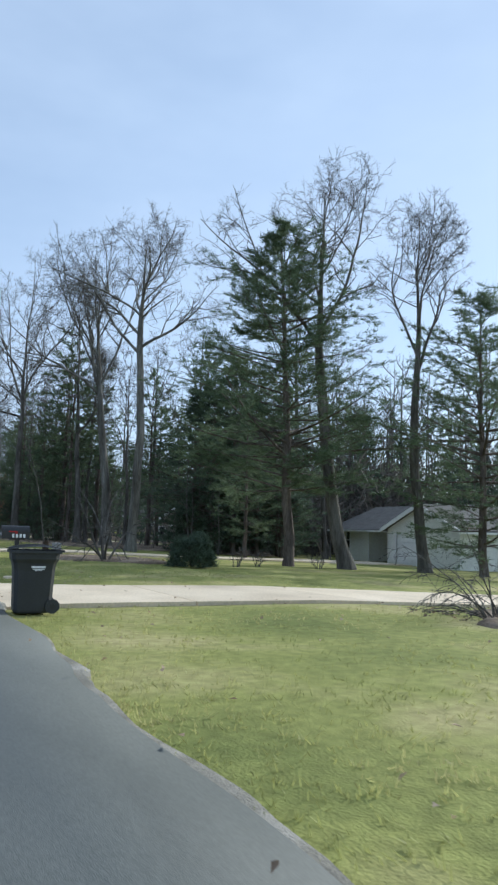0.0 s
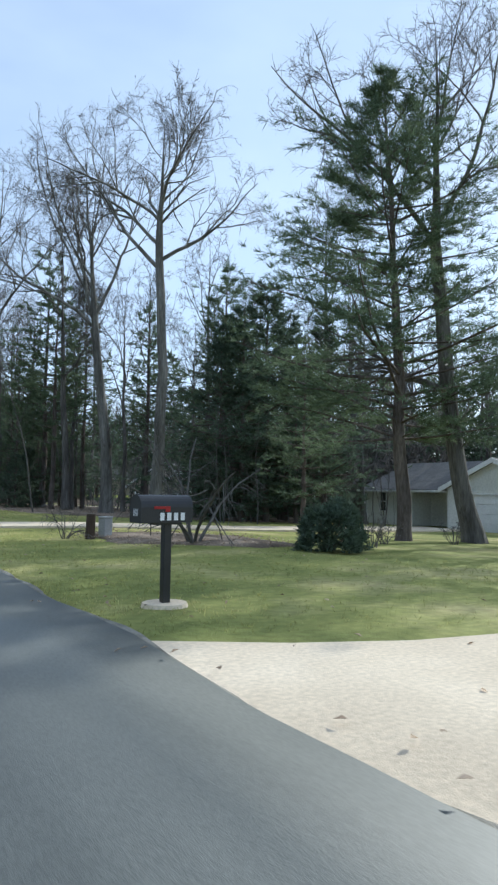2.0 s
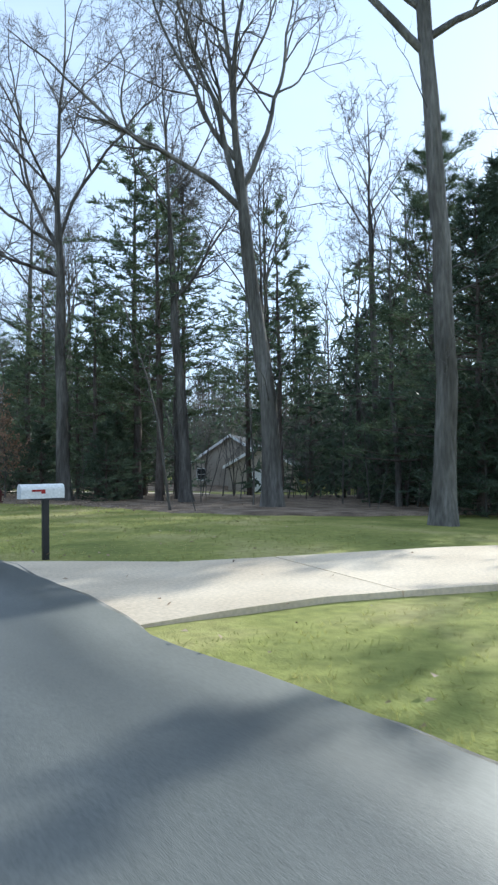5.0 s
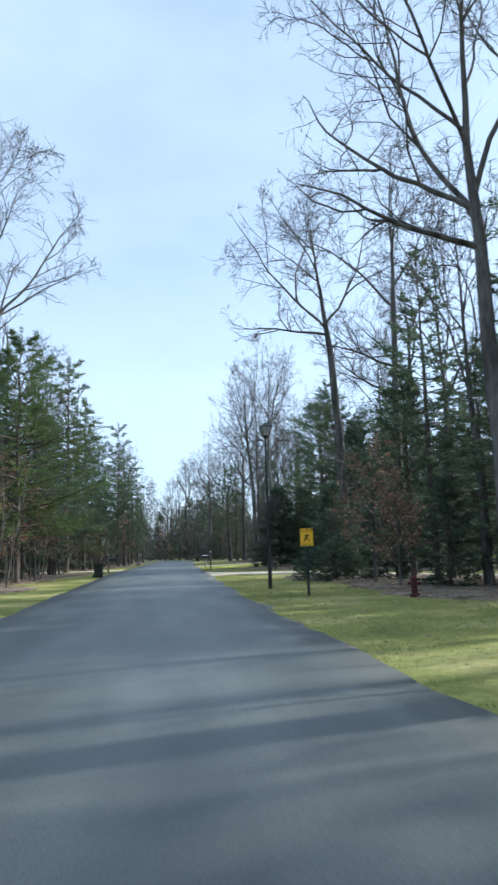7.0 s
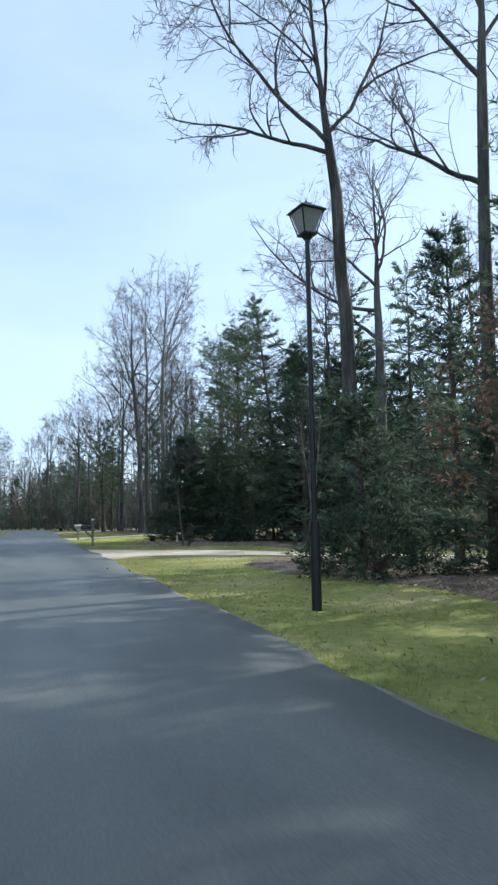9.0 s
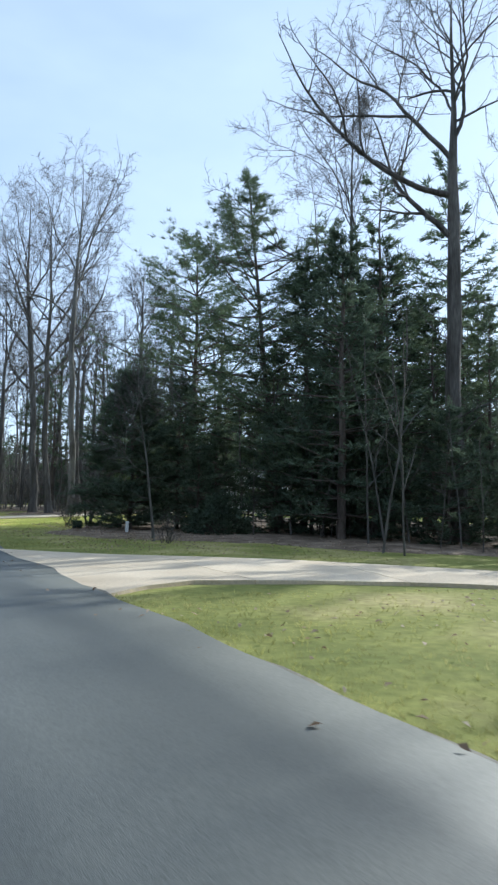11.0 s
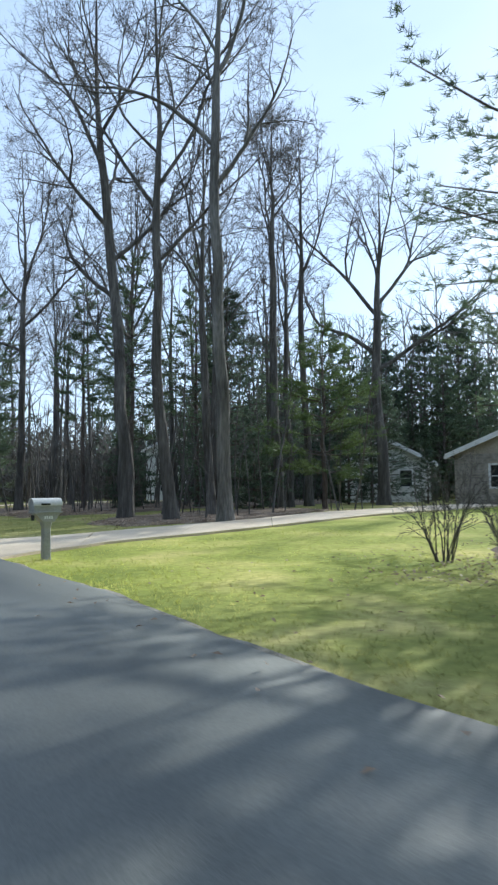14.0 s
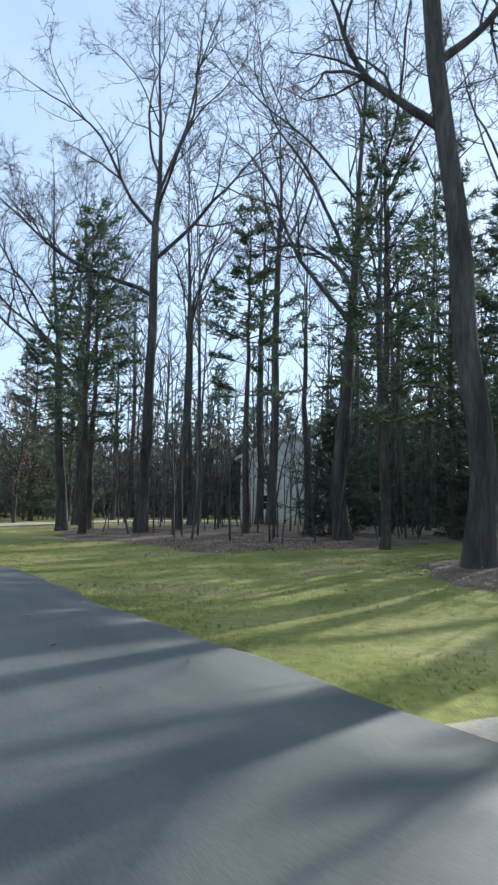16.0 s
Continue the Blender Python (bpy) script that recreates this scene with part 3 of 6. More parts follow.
    s, w, l, r = shoots(rng, lines, rad, lens, forks, 0.22, 0.66, (24, 46), 0.74, 0.35)
    LF = within(grow(rng, s, w, l, 14, 0.13, 0.026), centre, size * 1.05, rng)
    RF = taper(np.maximum(r * 1.22, twig * 2), 14, 0.16)
    wood.append(tubes(LF[:, ::2] if forks == 1 else LF, RF[:, ::2] if forks == 1 else RF, 5))
    lines, rad, lens = np.concatenate([lines, LF]), np.concatenate([rad, RF]), np.r_[lens, l]
    s, w, l, r = shoots(rng, lines, rad, lens, k[0], 0.2, 1.0, (30, 58), 0.48, 0.55)
    L2 = within(grow(rng, s, w, np.maximum(l, 0.9), 7, 0.2, 0.022), centre, size, rng)
    R2 = taper(np.maximum(r, twig * 1.7), 7, 0.28)
    wood.append(tubes(L2[:, ::2], R2[:, ::2], 4 if forks > 1 else 3))
    s, w, l, r = shoots(rng, L2, R2, np.maximum(l, 0.9), k[1], 0.15, 1.0, (34, 66), 0.5, 0.5)
    L3 = within(grow(rng, s, w, np.maximum(l, 0.5), 4, 0.24, 0.03), centre, size, rng)
    R3 = taper(np.maximum(r, twig * 1.15), 4, 0.55)
    fine = [tubes(L3, R3, 3)]
    s, w, l, r = shoots(rng, L3, R3, l, k[2], 0.15, 1.0, (28, 58), 0.6, 0.4)
    inside = np.linalg.norm((s - centre) / size, axis=1) < rng.uniform(0.84, 1.0, len(s))
    s, w, l = s[inside], w[inside], l[inside]
    fine.append(spikes(grow(rng, s, w, np.clip(l, 0.38, 1.0), 2, 0.2, 0.04), twig))
    s, w, l, r = shoots(rng, bole, rr[None] * 0.16, np.array([height]), 7, 0.24, 0.6, (48, 80), 0.12, 0.1)
    B1 = grow(rng, s, w, l, 6, 0.2, 0.03)
    RB = taper(np.maximum(r, 0.012), 6, 0.3)
    s, w, l, r = shoots(rng, B1, RB, l, 6, 0.2, 1.0, (28, 60), 0.5, 0.4)
    fine += [tubes(B1, RB, 4), spikes(grow(rng, s, w, l, 3, 0.2, 0.05), twig)]
    root = thing(name, label, "tree", group=group)
    put_mesh("trunk", *join(wood), bark or M_BARK, root, smooth=True)
    put_mesh("crown", *join(fine), M_TWIG, root, "bare twigs")
    return root


def needles(rng, centres, ways, count, length, width, flat=1.0):
    """Tufts of blade-like triangles round each centre."""
    n = len(centres)
    c = np.repeat(centres, count, 0)
    d = unit(np.repeat(ways, count, 0) * 0.75 + rng.normal(0, 0.7, (n * count, 3)) * np.array([1, 1, flat]))
    length = np.repeat(np.broadcast_to(np.asarray(length, float), (n,)), count)[:, None]
    L = length * rng.uniform(0.6, 1.25, (n * count, 1))
    side = unit(np.cross(d, rng.normal(0, 1, d.shape))) * width * rng.uniform(0.7, 1.3, (n * count, 1))
    base = c + rng.normal(0, length * 0.2, c.shape) * np.array([1, 1, 0.6 * flat])
    V = np.stack([base - side, base + side, base + d * L], 1).reshape(-1, 3)
    return V, np.arange(len(V)).reshape(-1, 3)


def conifer(seed, height, width, bare=2.5, radius=0.2, dense=1.0, mat=None, name="pine_tree", label="", shape=0.85, lean=(0, 0), tuft=0.3, gap=0.85, group="evergreens beside the road", uneven=0.0):
    """An evergreen: a straight bole, whorls of branches, flat sprays and tufts of needles. uneven: 0 for a dense spruce, more for an open pine."""
    rng = np.random.default_rng(seed)
    open_kind = uneven > 0
    N = 14
    z = np.r_[0, 0.02, np.linspace(0.08, 1, N - 2)]
    bole = np.zeros((1, N, 3))
    bole[0, :, 2] = z * height
    bole[0, :, 0], bole[0, :, 1] = lean[0] * z + rng.normal(0, 0.035, N), lean[1] * z + rng.normal(0, 0.035, N)
    bole[0, 0, 2] = -0.25
    rr = radius * (1 - 0.95 * z)
    rr[0] *= 1.3
    wood = [tubes(bole, rr[None], 9)]
    st, wy, ln = [], [], []
    h = bare
    while h < height - 0.45:
        u = (h - bare) / (height - bare)
        n = int(rng.integers(4, 7)) if open_kind else int(rng.integers(5, 8))
        if open_kind and u > 0.62:
            n = 3 if u > 0.76 else 4
        a0 = rng.uniform(0, 360)
        swell = min(1.0, 0.66 + 1.4 * u) * (1 + uneven * rng.uniform(-0.55, 0.4))
        for i in range(n):
            a = radians(a0 + 360 * i / n + rng.uniform(-25, 25))
            e = radians(rng.uniform(-8, 12) + 38 * u ** 1.8) if open_kind else radians(rng.uniform(-12, 8) + 42 * u ** 1.5)
            hh = h + rng.uniform(-0.12, 0.12)
            st.append((np.interp(hh, bole[0, :, 2], bole[0, :, 0]), np.interp(hh, bole[0, :, 2], bole[0, :, 1]), hh))
            wy.append((math.cos(a) * math.cos(e), math.sin(a) * math.cos(e), math.sin(e)))
            ln.append(max(0.38 if open_kind else 0.6, 1.15 * width * swell * (1 - u) ** shape * rng.uniform(0.55, 1.2)))
        h += (gap if open_kind else 0.62 * gap) * rng.uniform(0.75, 1.25) * (1 - (0.08 if open_kind else 0.3) * u)
    st, wy, ln = np.array(st), np.array(wy), np.array(ln)
    L1 = grow(rng, st, wy, ln, 7, 0.06, 0.035 if open_kind else 0.015)
    R1 = taper(0.01 + 0.011 * ln, 7, 0.25)
    wood.append(tubes(L1[:, ::2], R1[:, ::2], 3))
    kk = max(5, int(8 * dense))
    s, w, l, r = shoots(rng, L1, R1, ln, kk, 0.22, 1.0, (30, 62), 0.4, 0.35)
    w[:, 2] *= 0.35
    some = rng.random(len(l)) < np.clip(np.repeat(ln, kk) / (1.9 if open_kind else 1.2), 0.22, 1)
    s, w, l = s[some], w[some], l[some]
    L2 = grow(rng, s, w, l, 4, 0.1, 0.045)
    tip = bole[:, -1] + np.linspace(-0.6, 0.15, 5)[:, None] * np.array([0, 0, 1.0])
    c1, c2 = L1[:, 3:].reshape(-1, 3), L2[:, 1:].reshape(-1, 3)
    w1, w2 = (L1[:, 3:] - L1[:, 2:-1]).reshape(-1, 3), (L2[:, 1:] - L2[:, :-1]).reshape(-1, 3)
    cen = np.concatenate([c1, c2, tip])
    way = unit(np.concatenate([w1, w2, np.tile([0, 0, 1.0], (5, 1))])) + np.array([0, 0, 0.25])
    V, F = needles(rng, cen, way, (17 if dense > 1 else 8 if open_kind else 6), tuft * rng.uniform(0.7, 1.1, len(cen)), 0.0125 if dense > 1 else 0.025, 0.55)
    root = thing(name, label, "tree", group=group)
    put_mesh("trunk", *join(wood), M_PINEBARK, root, smooth=True)
    put_mesh("crown", V, F, mat or M_NEEDLE, root, "needle foliage")
    return root


def stand(ob, x, y, turn=0, s=1.0):
    ob.matrix_world = pose(x, y, gh(x, y), 0, 0, turn) @ Matrix.Scale(s, 4)
    return ob


def again(ob, x, y, turn=0, s=1.0):
    return copy_thing(ob, pose(x, y, gh(x, y), 0, 0, turn) @ Matrix.Scale(s, 4))


OAK = "tall leafless oak with grey bark and spreading limbs"
SLIM = "slim leafless hardwood at the edge of the woods"
# the lone oaks beyond the first lawn
stand(bare_tree(11, 23, 0.36, 10.5, [(10.8, 150, 50, 9.5), (11.0, 140, 62, 11), (11.6, -25, 62, 11), (12.2, 60, 55, 9), (13.0, -110, 56, 9), (13.8, 165, 50, 9), (15, -30, 48, 8), (12.6, 155, 56, 10), (16.5, 100, 60, 6)], lean=(-2.0, 0.6), bark=M_PALEBARK, label="tall leafless oak with a pale bole on the lawn"), 13.9, 49.2)
stand(bare_tree(12, 20.8, 0.29, 14.5, [(12.4, -33, 30, 6.0), (12.0, 147, 46, 7.5), (13.2, 147, 34, 6.5), (14.4, 147, 52, 7.5), (15.2, -33, 48, 7.2), (15.8, 60, 60, 6), (14.2, -120, 56, 6.5), (17.4, 147, 56, 4.5), (16.4, -20, 58, 5)], bark=M_PALEBARK, label="straight leafless oak with a pale grey bole"), 13.1, 40.4)
stand(bare_tree(13, 20, 0.33, 10.2, [(10.2, 149, 58, 10.5), (12.4, 149, 24, 7.5), (10.6, -30, 76, 7.4), (12.0, 40, 60, 7), (13.5, -120, 58, 5.5), (5.2, 150, 18, 4.5), (14, -30, 50, 5)], bend=(10, -1.6, 0.4), label="leaning leafless oak with a kinked bole"), 19.35, 27.0)
stand(bare_tree(14, 19.5, 0.27, 9.5, None, spread=26, reach=0.42, label="upright leafless oak near the garage"), 23.2, 26.2)
stand(bare_tree(15, 25, 0.29, 10.0, [(9.8, 172, 20, 7), (11.0, 163, 38, 8.2), (10.6, 120, 62, 12), (11.4, -20, 66, 11), (13, -130, 46, 9), (13.5, 170, 44, 7.5), (15, 40, 56, 8), (17, -60, 58, 7)], label="big leafless oak at the edge of the woods"), 8.9, 57.8)
stand(bare_tree(16, 21.5, 0.27, 12.3, [(12.6, 176, 5, 5.4), (12.9, 140, 52, 9), (13.2, -10, 52, 9), (14, -120, 52, 7), (15.5, 160, 50, 6), (16.5, 60, 55, 5)], lean=(-1.5, 0.3), label="leafless oak with long level limbs behind the lamp post"), 9.2, 74.6)
stand(bare_tree(17, 21, 0.26, 8.6, [(8.6, -35, 48, 6.5), (12.4, 140, 60, 8), (13, -30, 58, 8), (14, 60, 55, 6), (15, -120, 55, 6)], label=SLIM), 13.0, 54.4)
stand(bare_tree(18, 18, 0.17, 9.5, None, spread=24, label=SLIM), 14.6, 58.4)
stand(bare_tree(19, 24, 0.34, 14.0, [(13.2, 160, 12, 8.5), (14.6, 140, 48, 9.5), (15.4, -30, 55, 9), (11.5, 150, 34, 5.5), (16.5, 60, 55, 7), (17, -110, 55, 7)], label=OAK), 19.2, 90.6)
stand(bare_tree(20, 21, 0.22, 9.5, None, spread=38, label=SLIM), 18.4, 96.2)
# the grove beyond the curving drive
stand(bare_tree(21, 26, 0.27, 15.0, [(14.2, 150, 60, 9), (15.7, -20, 64, 9.5), (17, 110, 62, 8), (18, -110, 58, 7), (12, 160, 40, 6), (9, 150, 35, 5), (10.5, -30, 40, 6), (13, 60, 50, 8)], lean=(-0.9, 0.5), label="tall leafless oak in the leaf bed"), 11.7, 124.0)
stand(bare_tree(22, 25, 0.23, 11.6, [(11.4, 150, 62, 10.5), (12.2, -25, 66, 11), (15, 80, 58, 7), (16, -110, 58, 7), (9.5, -30, 45, 6), (13.5, 150, 50, 8), (14, -60, 55, 8)], lean=(-0.5, 0.3), label="tall leafless oak in the leaf bed"), 12.1, 120.8)
stand(bare_tree(23, 26, 0.24, 15.4, [(11.5, -33, 45, 5.5), (15.6, -33, 58, 9.5), (16.4, 147, 60, 9), (17.5, 50, 60, 8), (19, -120, 58, 6), (13, 150, 45, 7), (14, 60, 50, 7)], bark=M_PALEBARK, label="straight leafless oak with a pale flaking bole"), 12.95, 118.5)
stand(bare_tree(24, 22, 0.25, 13.0, None, spread=30, label=OAK), 20.6, 125.8)
stand(bare_tree(25, 20, 0.34, 11.0, [(10.6, 140, 42, 10), (11.2, -20, 46, 10.5), (12.4, 60, 60, 9), (7.5, -33, 30, 8), (8.4, 150, 36, 8), (13, -120, 55, 8)], label="leafless oak with a forked bole by the house"), 28.2, 126.2)
stand(bare_tree(26, 20, 0.26, 7.2, [(7.0, 150, 50, 8.5), (8.8, 140, 62, 9), (9.2, -30, 60, 9), (12, 40, 55, 6), (8, 60, 55, 8), (10, -100, 50, 8), (11, 170, 45, 8)], lean=(0.3, 0), label="forked leafless tree in the woods"), 15.3, 132.0)
stand(bare_tree(27, 24, 0.24, 12.6, [(12.4, 150, 40, 9), (13.8, -30, 58, 9), (14.6, 130, 62, 8.5), (16, 40, 56, 6), (9.5, 165, 45, 9), (11, -20, 48, 9), (13, -100, 50, 8)], label=SLIM), 12.2, 140.4)
stand(bare_tree(28, 19, 0.24, 7.5, [(7.4, 160, 26, 8.5), (9, 150, 52, 8.5), (10, -20, 60, 7.5), (11, 90, 55, 6), (8.2, 120, 45, 9), (9.5, -60, 50, 8)], lean=(-0.8, 1.2), label="leafless tree arching out of the woods"), 10.9, 145.8)

stand(bare_tree(29, 19.5, 0.24, 9.6, [(9.4, 20, 54, 8), (10.2, 120, 62, 9), (11.5, -20, 44, 6.5), (13, 60, 58, 7), (14, -80, 55, 6)], lean=(0.5, 0.3), bark=M_PALEBARK, label="pale leaning hardwood across the road"), -8.2, 68.4)
stand(bare_tree(31, 22, 0.2, 13.0, [(12.4, 150, 48, 7), (13.4, -20, 56, 8), (14.2, 90, 60, 7.5), (15.2, -110, 55, 7), (9.6, 160, 35, 5)], label=SLIM), 10.4, 70.2)
stand(bare_tree(32, 22, 0.26, 8.0, [(7.6, 160, 42, 9), (8.4, 20, 50, 9), (9.4, 110, 55, 9.5), (10.2, -80, 52, 8.5), (11.5, 175, 48, 9), (12.5, -20, 55, 8.5), (14, 80, 58, 7)], label=OAK), 13.7, 151.8)
# lighter woodland trees, each kind grown once and repeated
WOOD = [bare_tree(40 + i, h, r, f, None, spread=s, k=(4, 4, 4), label=SLIM, group="woodland trees", twig=0.011, forks=1) for i, (h, r, f, s) in enumerate([(20, 0.2, 9, 26), (22, 0.24, 11, 30), (17, 0.16, 7, 24), (19, 0.18, 10, 34), (23, 0.22, 12.5, 28)])]
SPOTS = [(14.4, 121.8), (22.0, 146.5), (16.2, 124.6), (17.2, 145.5), (24.5, 128.2), (19.6, 134.4), (22.6, 121.5 + 6), (16.5, 53.5), (17.2, 66.0), (20.5, 60), (12.4, 70), (25.5, 58), (24.8, 101), (29.5, 95), (27, 92.5), (22.4, 129.2), (17.8, 127.2), (25, 134), (18.6, 138), (21, 144), (14.8, 142.2), (27, 141), (13.5, 150.5), (17.5, 156),
         (9.0, 112.8 + 48), (11.5, 166), (14, 178), (10.8, 190), (9.6, 172), (24, 168), (30, 150), (33, 142),
         (31, 52.5), (25.5, 48.5), (27.6, 46.8), (29.6, 45.0), (24.4, 51.5), (10.5, 62.5), (19, 48.2), (22.5, 53),
         (-9.6, 74), (-9.0, 92), (-8.6, 97), (-10.5, 100), (-12, 115), (-8, 122), (-7.4, 131), (-9.5, 140), (-5.2, 150), (-6.5, 165), (-8, 182),  (-14, 84), (-13, 66), (-11, 56)]
rngw = np.random.default_rng(77)
for i, (x, y) in enumerate(q for q in SPOTS if off_road(*q)):
    base = WOOD[i % 5]
    (stand if i < 5 else again)(base, x, y, float(rngw.uniform(0, 360)), float(rngw.uniform(0.82, 1.08)))

for i, (x, y, size) in enumerate([(9.5, 200, 1.0), (5.4, 206, 1.05), (2.2, 211, 1.0), (-1.5, 216, 1.0), (7.6, 212, 1.1), (11.5, 208, 1.0), (4.0, 222, 1.15), (-4.5, 224, 1.1), (0.5, 230, 1.2), (8.5, 226, 1.2), (-9, 232, 1.2), (-4.8, 145, 1.0), (-3.2, 158, 1.0), (-2.6, 175, 1.05), (-6.6, 192, 1.1)]):
    again(WOOD[i % 5], x, y, 40.0 * i, size)

# evergreens
PINE = "dark green white pine with feathery branches"
SPRUCE = "dense dark spruce with branches to the ground"
stand(conifer(60, 16.2, 6.2, shape=0.78, uneven=0.55, bare=3.4, radius=0.26, dense=1.7, gap=0.52, tuft=0.36, lean=(-0.6, 0.4), label="tall white pine beside the leaning oak"), 16.65, 27.6)
stand(conifer(61, 16.0, 4.8, bare=1.2, radius=0.22, dense=1.3, uneven=0.3, gap=0.7, label="broad white pine with branches near the ground"), 20.6, 47.4)
stand(conifer(62, 15.8, 5.4, shape=0.66, uneven=0.6, bare=2.2, radius=0.2, dense=1.5, gap=0.7, lean=(-2.1, -0.1), label="leaning white pine above the thicket"), 16.5, 98.2)
stand(conifer(63, 15.3, 5.4, shape=0.62, uneven=0.45, bare=3.0, radius=0.22, dense=1.6, gap=0.56, label=PINE), 15.5, 105.3)
stand(conifer(67, 13.4, 5.6, shape=0.6, uneven=0.4, bare=1.4, radius=0.22, dense=1.5, gap=0.62, label="broad dark pine beside the upright oak"), 25.3, 24.6)
# sunlight on this pine is put into its brighter needle colour
stand(conifer(68, 14.0, 5.6, shape=0.8, uneven=0.35, bare=2.4, radius=0.2, dense=1.5, gap=0.6, mat=M_BRIGHTPINE, label="sunlit broad white pine across the road"), -7.9, 79.6)
stand(conifer(64, 6.9, 2.5, bare=0.3, radius=0.12, dense=1.3, mat=M_SPRUCE, label="young dense spruce beside the white marker post", name="spruce_tree", gap=0.6), 10.25, 100.3)
stand(conifer(65, 13.6, 2.3, shape=0.62, uneven=0.6, bare=5.4, radius=0.15, dense=1.0, label="slender white pine in the woods"), 15.0, 137.2)
stand(conifer(66, 8.8, 3.0, bare=1.6, radius=0.13, dense=1.2, uneven=0.25, mat=M_BRIGHTPINE, label="young bright green pine by the leaf bed"), 20.0, 121.6)
EVER = [conifer(70, 12.5, 3.6, shape=0.75, uneven=0.5, bare=2.0, radius=0.17, dense=0.8, label=PINE), conifer(71, 11, 3.5, bare=0.8, radius=0.17, dense=0.72, mat=M_SPRUCE, label=SPRUCE, name="spruce_tree", gap=1.0),
        conifer(72, 16, 3.1, shape=0.58, uneven=0.6, bare=4.4, radius=0.19, dense=0.95, label="thin white pine with open branches"), conifer(73, 6.0, 2.4, bare=0.2, radius=0.1, dense=0.75, mat=M_SPRUCE, label="low dense evergreen in the understorey", name="spruce_tree", gap=0.8)]
